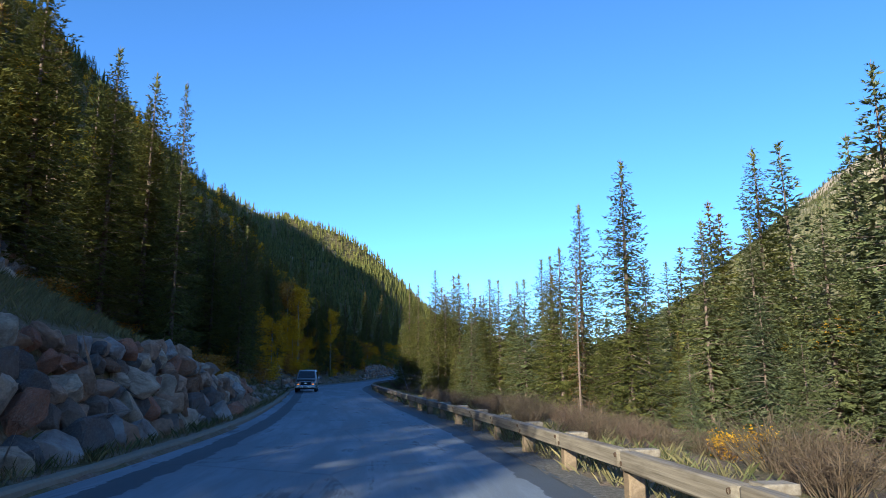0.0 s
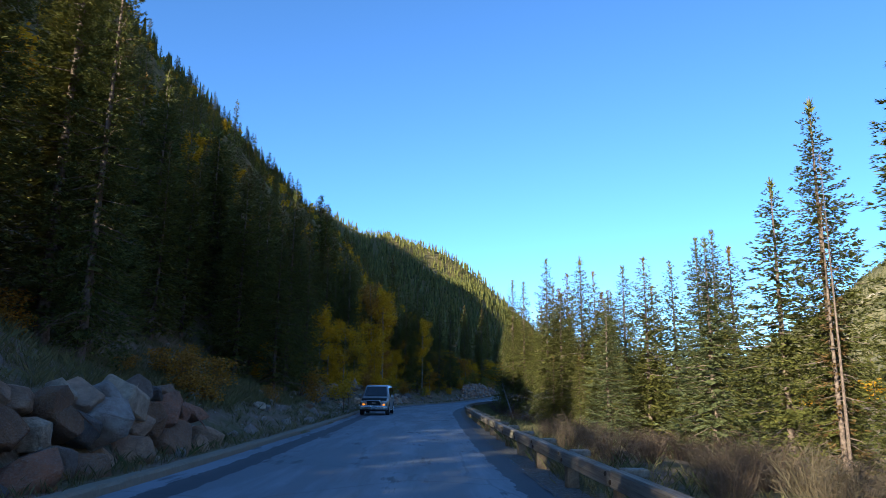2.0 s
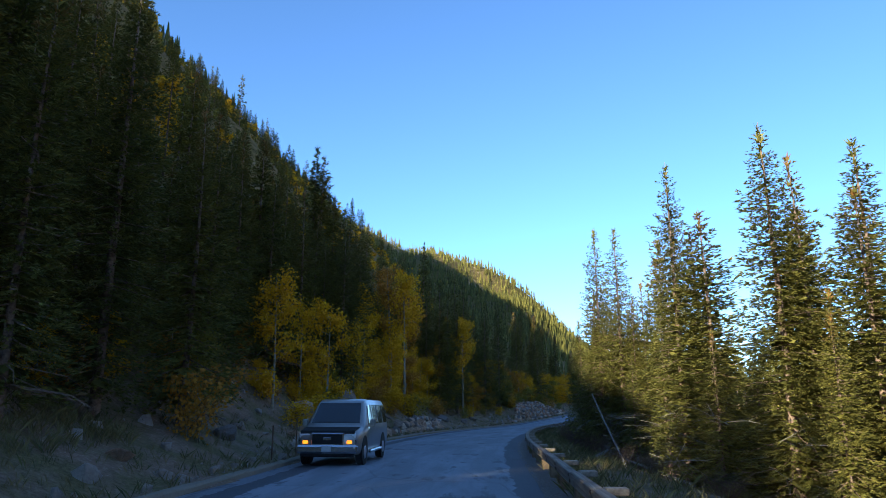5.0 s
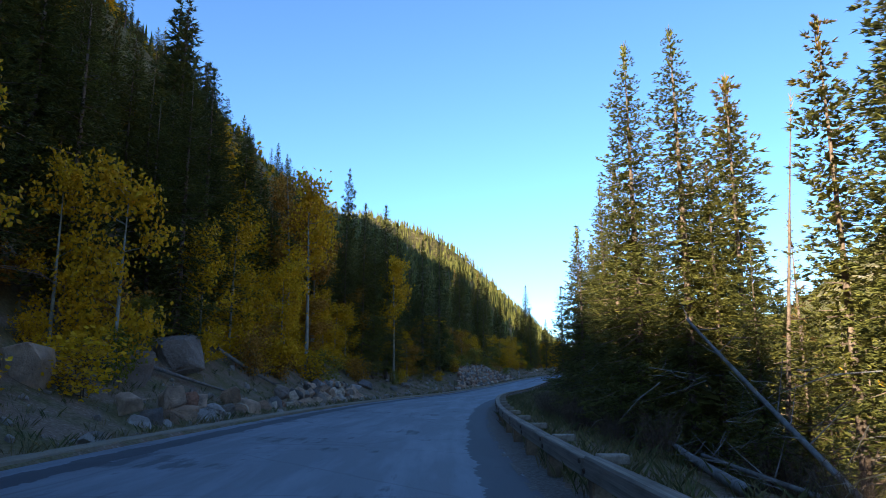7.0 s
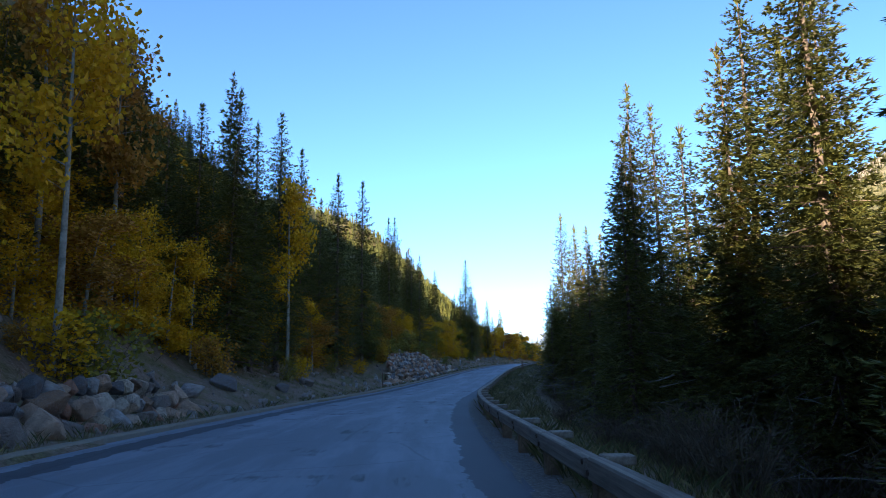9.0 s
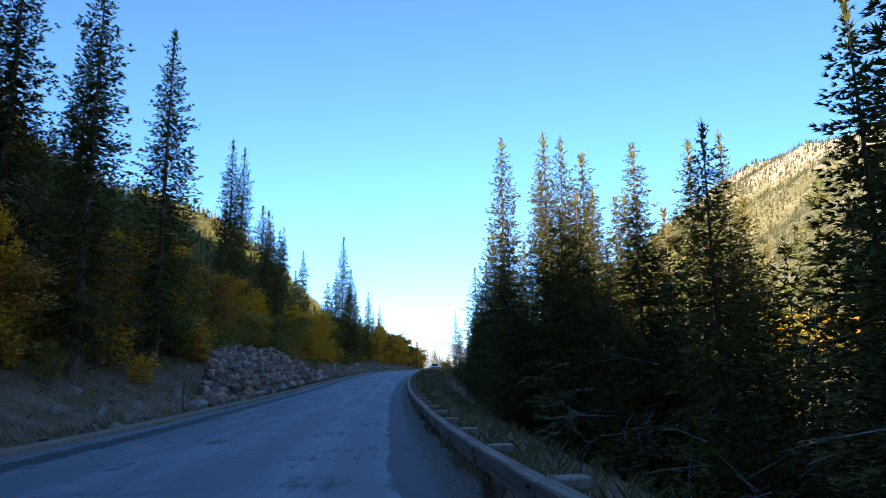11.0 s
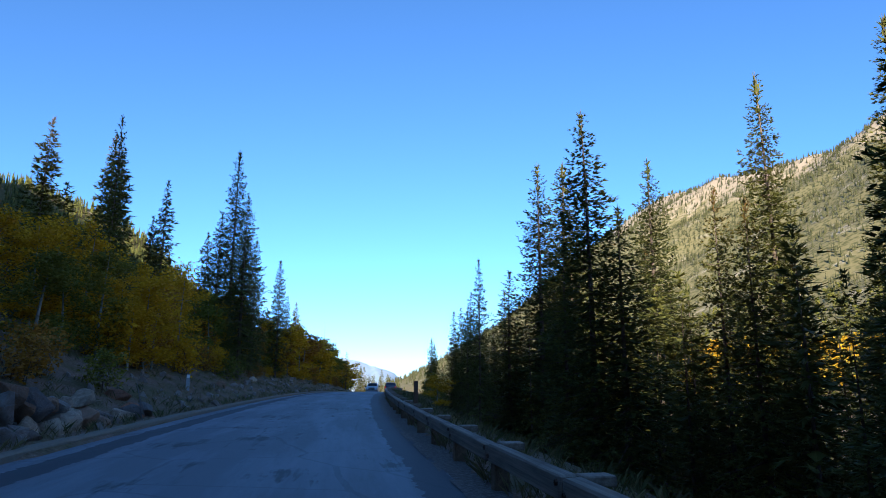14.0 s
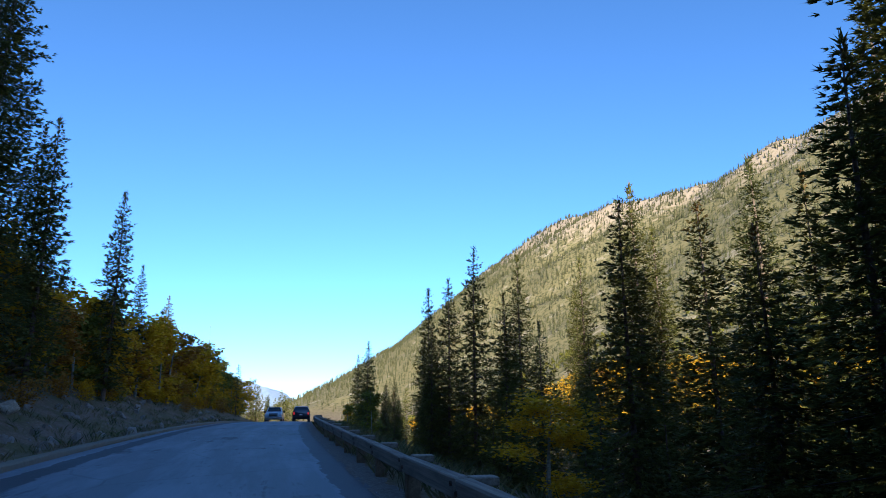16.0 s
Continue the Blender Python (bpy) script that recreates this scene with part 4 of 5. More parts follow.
for x, y, top, w_ in ((-19.4, 172.0, 19.2, 0.9), (-20.7, 179.0, 15.8, 1.0), (-17.2, 181.5, 15.7, 1.0), (-18.2, 186.2, 17.3, 1.0), (-21.3, 233.9, 26.4, 1.1), (-18.8, 224.4, 21.3, 1.0), (-16.7, 230.3, 17.4, 1.0), (-11.5, 225.9, 15.1, 1.0),
                      (-10.3, 220.9, 15.7, 1.0), (-15.5, 228.5, 20.5, 0.8), (-9.2, 221.2, 21.4, 0.95), (-27.1, 234.0, 27.6, 1.0), (-4.6, 234.0, 14.5, 0.9), (1.5, 286.0, 17.2, 1.0), (-7.3, 223.0, 14.0, 0.9), (-3.0, 243.6, 12.1, 0.8)):
    tree_to(MID_N, x, y, top, w_)
for x, y, top, w_ in ((-8.3, 214.0, 15.4, 1.0), (-8.1, 226.0, 14.6, 1.0), (-15.8, 176.0, 12.6, 1.1), (-26.9, 120.0, 17.0, 1.1), (-24.0, 128.0, 17.6, 1.0), (-24.8, 124.0, 15.0, 1.1), (-23.5, 126.0, 13.2, 1.1), (-23.0, 134.0, 15.5, 1.1), (-18.0, 217.1, 21.9, 0.6)):
    tree_to(MID, x, y, top, w_)
tree_to(SNAG, -16.2, 183.6, 15.9, 0.8, (0, 4))
tree_to(SNAG, 9.9, 311.5, 16.7, 0.8)

for x, y, top, w_ in ((-17.8, 29.5, 16.8, 1.1), (-18.6, 34.5, 17.0, 1.1), (-17.4, 40.0, 15.2, 1.1), 
                      (-19.6, 40.5, 18.0, 1.1), (-16.8, 56.0, 11.0, 1.0), (-19.8, 56.5, 14.5, 1.0), (-18.2, 64.5, 11.8, 1.0), (-20.8, 70.0, 13.0, 1.0)):
    tree_to(SPRUCE, x, y, top, w_)

g = random.Random(31)
for k in range(17):
    # tall dark trees close to the road
    y = 56.0 + 2.6 * k + g.uniform(-0.8, 0.8)
    x = float(road_x(y) + kerb_off(y)) - g.uniform(6.0, 9.5)
    tree_to(SPRUCE if k % 3 else MID_N, x, y, g.uniform(13.5, 16.5), 0.95)

# aspens that stand out
for kind, x, y, top in ((ASPEN, -21.4, 85.0, 9.3), (ASPEN, -22.6, 83.5, 8.2), (ASPEN, -21.6, 78.0, 9.3), (ASPEN_R, -24.6, 125.4, 9.8), (ASPEN, -24.2, 122.5, 8.0), (ASPEN, -24.6, 128.5, 8.6), (ASPEN, -23.6, 133.0, 7.8), (ASPEN, -24.8, 118.0, 8.4), (ASPEN, -22.6, 141.5, 7.2), (ASPEN_TALL, -23.4, 109.9, 16.0),
                        (ASPEN_TALL, -25.6, 112.0, 17.3), (ASPEN_TALL, -25.0, 116.0, 16.4), (ASPEN_TALL, -22.0, 133.0, 14.0), (ASPEN, -22.6, 93.0, 8.4), (ASPEN, -24.0, 99.0, 10.4), (ASPEN, -23.0, 104.0, 9.0)):
    h_ = top - gz(x, y)
    plant(kind, x, y, h_, 0.82, 12.0 if kind is ASPEN_TALL else 8.0)

# ---- the rest of the wood ----
g = random.Random(5)


def left_of(y, u):
    return float(road_x(y) + kerb_off(min(max(y, -60), 240))) - u


def right_of(y, w_):
    return float(road_x(y) + rail_off(min(max(y, -60), 240))) + w_


def sky_line(y):
    """How high the filling trees may grow beside the stations along the left side."""
    return float(curve_through((0, 30, 60, 90, 130, 170, 220, 300), (7, 7, 12, 12.5, 11, 8, 7, 8))(y))


spots = []


def free(x, y, gap):
    for a, b in spots:
        if (a - x) ** 2 + (b - y) ** 2 < gap * gap:
            return False
    spots.append((x, y))
    return True


# the filling wood: sprays of several pattern trees, joined
FILL = [conifer_crown(70 + k, TEN, 1.75, 21, 5, 3.0, 0.04, 0.4, 0.66, 0.72, 4, 40)[0] for k in range(7)]


FILL_FINE = [conifer_crown(80 + k, TEN, 1.95, 30, 6, 5, 0.05, 0.36, 0.42, 0.78, 5, 80)[0] for k in range(6)]


class Wood:
    """Collects many trees into one crown mesh and one trunk mesh."""

    def __init__(self):
        self.crowns, self.trunks = [], []

    def add(self, x, y, h, width=1.0, fine=False):
        s, a = h / TEN, g.uniform(0, 6.28)
        w_ = s**0.75 * width
        c, n_ = math.cos(a), math.sin(a)
        q = g.choice(FILL_FINE if fine else FILL)
        z = gz(x, y)
        self.crowns.append(np.stack([(q[..., 0] * c - q[..., 1] * n_) * w_ + x, (q[..., 0] * n_ + q[..., 1] * c) * w_ + y, q[..., 2] * s + z], -1))
        r_ = 0.012 * h
        for k in range(3):
            p, e = k * 2.09 + a, (k + 1) * 2.09 + a
            self.trunks.append([(x + math.cos(p) * r_, y + math.sin(p) * r_, z - 0.4), (x + math.cos(e) * r_, y + math.sin(e) * r_, z - 0.4), (x, y, z + h * 0.9), (x, y, z + h * 0.9)])

    def build(self, label):
        tagged(new("dense_conifers", tris("dense_conifers", np.concatenate(self.crowns), WOOD_NEEDLES)), label, "trees", kind="stuff")
        tagged(new("conifer_trunks", quads("conifer_trunks", np.array(self.trunks), BARK)), "thin dark trunks in the dense wood", "tree trunks", kind="stuff")


wood = Wood()
# a dense belt along the foot of the slope
for _ in range(520):
    y = g.uniform(12, 300)
    near = 15 if y < 47 else 9 if y < 62 else 7.5 if y < 130 else 9.0
    u = near + 8.5 * g.random()
    x = left_of(y, u)
    if not free(x, y, 2.1):
        continue
    h_ = sky_line(y) * g.uniform(0.6, 1.1)
    if y < 150:
        plant(MID if g.random() < 0.6 else MID_N, x, y, h_, 1.0, wild=0.25)
    else:
        wood.add(x, y, h_, g.uniform(0.85, 1.25))
# higher up the trees stand apart, with shrubs and bare ground between them
for _ in range(1000):
    y = g.uniform(16, 230)
    x = left_of(y, 14 + 52 * g.random())
    if free(x, y, 4.6):
        wood.add(x, y, g.uniform(0.6, 1.15) * (sky_line(y) + 0.5), g.uniform(0.75, 1.2), True)
for _ in range(260):
    y = g.uniform(150, 300)
    x = left_of(y, 16 + 30 * g.random())
    if free(x, y, 2.4):
        wood.add(x, y, sky_line(y) * g.uniform(0.6, 1.1), g.uniform(0.85, 1.25))
# more of this wood, unseen behind the start of the way, added to shade the road
for _ in range(700):
    y = g.uniform(-80, 12)
    x = left_of(y, 6.5 + 25 * g.random())
    if x * math.cos(s_az) - y * math.sin(s_az) < -4 and free(x, y, 1.3):
        wood.add(x, y, g.uniform(7.5, 10.5), 1.25)
wood.build("dense dark spruce wood on the mountain side, with unseen shade trees added behind the start")
# golden belt along the foot of the wood
for _ in range(320):
    y = g.uniform(58, 300)
    if y < 98 and g.random() < 0.55:
        continue
    u = g.uniform(4.3, 7.0) if y < 98 else g.uniform(5.4, 8.0) if y < 140 else g.uniform(4.5, 9.5)
    x = left_of(y, u)
    if not free(x, y, 1.0):
        continue
    r_ = g.random()
    if y < 98:
        r_ = 0.45 + 0.55 * r_
    kind = ASPEN if r_ < 0.6 else ASPEN_L if r_ < 0.8 else ASPEN_R
    plant(kind, x, y, g.uniform(1.8, 4.0) if y < 98 else g.uniform(3.2, 6.0) if y < 140 else g.uniform(3.6, 6.6), 1.35, 8.0, wild=0.25)
for _ in range(60):
    y = g.uniform(100, 140)
    x = left_of(y, g.uniform(5.6, 9.0))
    if free(x, y, 0.9):
        plant(ASPEN if g.random() < 0.8 else ASPEN_L, x, y, g.uniform(4.0, 6.6), 1.3, 8.0, wild=0.25)
for _ in range(42):
    y = g.uniform(52, 150)
    x = left_of(y, g.uniform(9, 34))
    plant(ASPEN if g.random() < 0.75 else ASPEN_L, x, y, g.uniform(6.5, 10), 1.1, 8.0, wild=0.2)
for _ in range(110):
    y = g.uniform(24, 270)
    x = left_of(y, g.uniform(2.6, 6.5) if y > 38 else g.uniform(7, 10))
    plant(BUSH_G[2:] if y < 62 else BUSH_G, x, y, g.uniform(0.6, 1.4) if y < 62 else g.uniform(0.9, 2.4), 1.1, 3.0, wild=0.3)
# beyond the rail
wood = Wood()
for _ in range(420):
    y = g.uniform(18, 300)
    w_ = (9 if y < 62 else 5.5) + 38 * g.random() ** 1.1
    x = right_of(y, w_)
    if not free(x, y, 1.9):
        continue
    top = min(9.5, 4.0 + 0.16 * w_) if y < 140 else 8.0 if y < 200 else 6.5
    h_ = max(top * g.uniform(0.55, 1.0) - gz(x, y), 2.5)
    if y < 62 and w_ < 18 and g.random() < 0.5:
        continue
    if y < 62 and w_ < 18:
        plant(BLUE if g.random() < 0.6 else NARROW, x, y, h_ * 0.85, 1.0, wild=0.2)
    elif w_ < 13:
        plant(MID, x, y, h_, 1.05, wild=0.25)
    else:
        wood.add(x, y, h_, g.uniform(0.85, 1.2))
for _ in range(260):
    y = g.uniform(100, 215)
    w_ = 9.0 + 14 * g.random()
    x = right_of(y, w_)
    if free(x, y, 1.5):
        wood.add(x, y, max((7.5 if y < 180 else 5.5) * g.uniform(0.5, 1.0) - gz(x, y), 2.5), g.uniform(1.0, 1.35))
for _ in range(150):
    y = g.uniform(172, 222)
    w_ = 7.0 + 20 * g.random()
    x = right_of(y, w_)
    if free(x, y, 1.7):
        wood.add(x, y, max(g.uniform(2.5, 6.0) - gz(x, y), 2.5), g.uniform(0.9, 1.2), True)
for _ in range(36):
    y = g.uniform(106, 150)
    x = right_of(y, g.uniform(7, 18))
    if free(x, y, 1.5):
        plant(MID, x, y, g.uniform(5.0, 8.5) - gz(x, y), 0.85, wild=0.2)
wood.build("spruce wood on the valley floor below the road")
for _ in range(9):
    y = g.uniform(225, 290)
    plant(ASPEN if g.random() < 0.4 else ASPEN_L, right_of(y, g.uniform(2.5, 9)), y, g.uniform(2.5, 4.5), 1.2, 8.0, wild=0.2)
plant(ASPEN, 3.3, 203.3, 2.3, 1.9, 8.0)
for _ in range(80):
    y = g.uniform(10, 50)
    plant(WILLOW, right_of(y, 1.9 + 6.5 * g.random()), y, g.uniform(0.6, 1.25), 1.45, 1.7, wild=0.3)
for _ in range(22):
    y = g.uniform(66, 120)
    plant(WILLOW, right_of(y, 2.5 + 4 * g.random()), y, g.uniform(0.8, 1.5), 1.25, 1.7, wild=0.3)
for _ in range(3):
    y = g.uniform(16, 26)
    plant(BUSH_G[:1], right_of(y, 6 + 4 * g.random()), y, g.uniform(0.7, 1.2), 1.0, 3.0)


# ---- grass and weeds along both verges ----
def tufts(seed, n_, where, h0, h1, mat):
    g = np.random.RandomState(seed)
    q = []
    places = [where(g) for _ in range(n_)]
    heights = ground_z(np.array([p[0] for p in places]), np.array([p[1] for p in places]))
    for (x, y), z in zip(places, heights):
        for _b in range(9):
            h = g.uniform(h0, h1)
            p = np.array([x + g.normal() * 0.09, y + g.normal() * 0.09, z - 0.02])
            d = np.array([g.normal() * 0.3, g.normal() * 0.3, 1.0]) * h
            s = unit(np.cross(d, g.normal(size=3))) * 0.0035
            q.append([p - s, p + s, p + d * 0.6 + s, p + d + np.array([d[0] * 0.4, d[1] * 0.4, 0])])
    return quads("tufts", np.array(q), mat)


def verge_left(g):
    y = g.uniform(2, 262)
    return left_of(y, 0.35 + 0.9 * g.rand() if y < 37 else 0.35 + 6 * g.rand() ** 1.8), y


def verge_right(g):
    y = g.uniform(4, 262)
    return right_of(y, 0.15 + 3.5 * g.rand() ** 1.5), y


def slope_left(g):
    y = g.uniform(2, 60)
    return left_of(y, 2.6 + 7 * g.rand()), y


tagged(new("dry_grass", tufts(1, 2600, verge_left, 0.08, 0.28, GRASS)), "dry grass tufts along the kerb and dirt bank", "grass", kind="stuff")
tagged(new("dry_grass", tufts(2, 3000, verge_right, 0.12, 0.4, GRASS)), "dry grass on the verge behind the timber rail", "grass", kind="stuff")
tagged(new("dry_grass", tufts(3, 4200, slope_left, 0.15, 0.42, GRASS)), "long dry grass on the bank above the boulder wall", "grass", kind="stuff")
tagged(new("weeds", tufts(4, 900, verge_left, 0.1, 0.35, WEEDS)), "green weeds growing beside the kerb", "weeds", kind="stuff")
tagged(new("weeds", tufts(5, 900, verge_right, 0.15, 0.5, WEEDS)), "green weeds growing below the timber rail", "weeds", kind="stuff")


# ---- far woods ----
def far_conifers(seed, pts, h0, h1, layers=6, sides=8, slim=0.13):
    """Many small tiered trees as one object of stuff."""
    g = np.random.RandomState(seed)
    n_ = len(pts)
    V, F = [], []
    h = g.uniform(h0, h1, n_)
    r = h * g.uniform(slim * 0.75, slim * 1.25, n_)
    k0 = 0
    for l in range(layers):
        fa = 0.03 + 0.80 * l / layers
        zb = np.minimum(fa + 0.50 * (1 - 0.45 * l / layers), 1.0) if l < layers - 1 else 1.0
        ra = r * (1.0 - 0.78 * l / layers)
        ang = g.rand(n_) * 6.28
        ring = []
        for s in range(sides):
            a = ang + 6.283 * s / sides
            rr = ra * g.uniform(0.7, 1.35, n_) * (1.0 if s % 2 else 0.42)
            ring.append(np.stack([pts[:, 0] + np.cos(a) * rr, pts[:, 1] + np.sin(a) * rr, pts[:, 2] + h * (fa + g.uniform(-0.05, 0.05, n_))], -1))
        tip = np.stack([pts[:, 0], pts[:, 1], pts[:, 2] + h * zb], -1)
        V.append(np.stack(ring + [tip], 1).reshape(-1, 3))
        base = k0 + np.arange(n_) * (sides + 1)
        for s in range(sides):
            F.append(np.stack([base + s, base + (s + 1) % sides, base + sides], -1))
        k0 += n_ * (sides + 1)
    return np.concatenate(V), np.concatenate(F)


def far_crowns(seed, pts, h0, h1):
    """Loose clouds of leaf clumps for far aspens."""
    g = np.random.RandomState(seed)
    n_, m = len(pts), 26
    h = g.uniform(h0, h1, n_)[:, None, None]
    a = g.normal(size=(n_, m, 3))
    a = a / np.linalg.norm(a, axis=-1, keepdims=True) * g.rand(n_, m, 1) ** 0.4
    c = pts[:, None, :] + a * h * np.array([0.24, 0.24, 0.36]) + np.array([0, 0, 0.6]) * h
    c = c.reshape(-1, 3)
    u_, v_ = unit(g.normal(size=c.shape)), unit(g.normal(size=c.shape))
    s = np.repeat(h.reshape(-1), m)[:, None] * g.uniform(0.06, 0.13, (len(c), 1))
    return np.stack([c - u_ * s, c - v_ * s, c + u_ * s, c + v_ * s], 1)


def tri_mesh(name, V, F, mat):
    me = bpy.data.meshes.new(name)
    me.vertices.add(len(V))
    me.vertices.foreach_set("co", V.astype(np.float32).ravel())
    me.loops.add(len(F) * 3)
    me.loops.foreach_set("vertex_index", F.astype(np.int32).ravel())
    me.polygons.add(len(F))
    me.polygons.foreach_set("loop_start", np.arange(len(F), dtype=np.int32) * 3)
    me.materials.append(mat)
    me.update(calc_edges=True)
    return me


def scatter(seed, n_, y0, y1, d0, d1, power=1.0):
    g = np.random.RandomState(seed)
    y = g.uniform(y0, y1, n_)
    d = d0 + (d1 - d0) * g.rand(n_) ** power
    x = road_x(np.clip(y, -120, 700)) + d
    return np.stack([x, y, ground_z(x, y)], -1)


wood = Wood()
for x, y, z in scatter(21, 800, 10, 360, -62, -190, 0.9):
    if free(float(x), float(y), 5.2):
        wood.add(float(x), float(y), g.uniform(7.5, 13.0), g.uniform(0.95, 1.3))
wood.build("dark spruces on the steep mountain side")
far = scatter(1, 4200, 10, 760, -150, -430, 0.85)
tagged(new("far_conifers", tri_mesh("far_conifers", *far_conifers(1, far, 7, 13), WOOD_NEEDLES)), "dense dark conifers covering the mountain side", "trees", kind="stuff")
far = scatter(2, 900, 20, 420, -30, -300, 0.8)
tagged(new("far_aspens", quads("far_aspens", far_crowns(2, far, 3, 6.5), GOLD)), "golden aspens among the conifers on the slope", "trees", kind="stuff")
far = scatter(12, 2600, 20, 420, -27, -300, 0.8)
tagged(new("far_aspens", quads("far_aspens", far_crowns(12, far, 1.5, 5), LIME)), "yellow-green aspens among the conifers on the slope", "trees", kind="stuff")
far = scatter(3, 22000, 200, 3000, 190, 1300, 0.75)
tagged(new("far_conifers", tri_mesh("far_conifers", *far_conifers(3, far, 9, 16, 3, 4, 0.17), FAR_NEEDLES)), "sunlit conifers on the slope across the valley", "trees", kind="stuff")
far = scatter(14, 700, 230, 900, 60, 420, 0.8)
tagged(new("far_aspens", quads("far_aspens", far_crowns(14, far, 7, 11), LIME)), "yellow-green aspens at the foot of the far slope", "trees", kind="stuff")
far = scatter(4, 1700, 280, 760, 80, 290, 1.0)
tagged(new("far_aspens", quads("far_aspens", far_crowns(4, far, 9, 14), GOLD)), "bright golden aspens at the foot of the far slope", "trees", kind="stuff")
gp = np.random.RandomState(6)
px_, py_ = gp.uniform(-560, 80, 8000), gp.uniform(480, 940, 8000)
far = np.stack([px_, py_, ground_z(px_, py_)], -1)
tagged(new("far_conifers", tri_mesh("far_conifers", *far_conifers(5, far, 7, 12, 3, 4), WOOD_NEEDLES)), "conifers on the distant peak", "trees", kind="stuff")
wood = Wood()
for _ in range(300):
    y = g.uniform(275, 470)
    d_ = g.choice((-1, 1, 1)) * g.uniform(7, 40)
    wood.add(float(road_x(y)) + d_, y, g.uniform(4.5, 7.5) - 0.9 * float(road_z(y)), 1.0)
wood.build("dark conifers beyond the crest of the road")


# ---- mountains on the horizon, haze painted in ----
def painted_haze_range():
    k = Mat("far_mountains_painted_haze", rough=1.0, spec=0.0)
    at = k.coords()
    # distance haze is put into the colour: pale blue-grey instead of rock tones
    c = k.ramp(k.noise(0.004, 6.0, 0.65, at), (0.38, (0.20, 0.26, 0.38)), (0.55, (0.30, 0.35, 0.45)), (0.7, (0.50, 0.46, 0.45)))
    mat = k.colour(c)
    xs = np.linspace(-600, 3200, 150)
    vs, fs = [], []
    for i, x in enumerate(xs):
        top = 150 + 70 * float(waves(x, 0, 1500, 31)) + 28 * float(waves(x, 0, 330, 32)) + 9 * float(waves(x, 0, 90, 33)) + 60 * math.exp(-((x - 700) / 350) ** 2)
        for j, f in enumerate((0, 0.3, 0.6, 0.85, 1.0)):
            vs.append((x + 20 * float(waves(x, f * 600, 200, 34)), 4250 + 420 * f, -160 + (top + 160) * f**0.8 + (14 * float(waves(x, f * 900, 160, 35)) if 0 < f < 1 else 0)))
    for i in range(len(xs) - 1):
        for j in range(4):
            a = i * 5 + j
            fs.append((a, a + 5, a + 6, a + 1))
    return tagged(new("backdrop", mesh("backdrop", vs, fs, (mat,), True)), "mountain range on the horizon, pale blue from painted haze", "mountains", kind="structure")


painted_haze_range()

# pattern plants stay out of the place
for ob in PATTERNS:
    for o in list(ob.children_recursive) + [ob]:
        bpy.data.objects.remove(o)


# ---- logs, marker posts and single rocks ----
def log(pts, r0, r1, label, stubs=6, seed=0):
    g = random.Random(seed)
    n_ = 7
    a, b = Vector(pts[0]), Vector(pts[1])
    spine = [a + (b - a) * (i / n_) + Vector((0, 0, -0.05 * math.sin(i / n_ * 3.1))) for i in range(n_ + 1)]
    root = thing("fallen_log", (0, 0, 0), label, "log")
    part("trunk", mesh("trunk", *tube(spine, [r0 + (r1 - r0) * i / n_ for i in range(n_ + 1)], 8), smooth=True), GREY_WOOD, root)
    for _ in range(stubs):
        p = a + (b - a) * g.uniform(0.3, 0.97)
        d = Vector((g.uniform(-1, 1), g.uniform(-0.4, 0.6), g.uniform(-0.2, 1))).normalized() * g.uniform(0.3, 1.1)
        part("branch", mesh("branch", *tube((p, p + d * 0.5, p + d + Vector((0, 0, 0.05))), (r1 * 0.5, r1 * 0.3, 0.004), 4)), GREY_WOOD, root)
    return root


def on_left(y, u, up=0.0):
    x = left_of(y, u)
    return (x, y, gz(x, y) + up)


def on_right(y, w_, up=0.0):
    x = right_of(y, w_)
    return (x, y, gz(x, y) + up)


log((on_left(86.5, 4.6, 0.35), on_left(93.0, 2.9, 0.12)), 0.10, 0.05, "fallen grey log lying across the dirt bank", 5, 1)
log((on_left(97.5, 5.2, 0.5), on_left(101.0, 3.2, 0.2)), 0.11, 0.07, "fallen grey log above the boulder row", 3, 2)
log(((-3.6, 73.6, gz(-3.6, 73.6)), (-4.9, 78.3, 1.6)), 0.055, 0.025, "bare leaning dead sapling below the rail", 8, 3)
log(((-4.9, 75.0, gz(-4.9, 75.0) + 0.15), (-4.2, 84.5, gz(-4.2, 84.5) + 0.6)), 0.11, 0.06, "fallen grey trunk on the slope below the rail", 4, 4)
log((on_right(74.0, 6.5, 0.2), on_right(81.0, 4.2, 0.4)), 0.08, 0.04, "fallen grey trunk among the dead branches", 12, 5)
log((on_right(99.0, 4.0, 0.2), on_right(104.0, 8.0, 0.4)), 0.10, 0.04, "fallen dead trunk in the shaded wood", 12, 6)


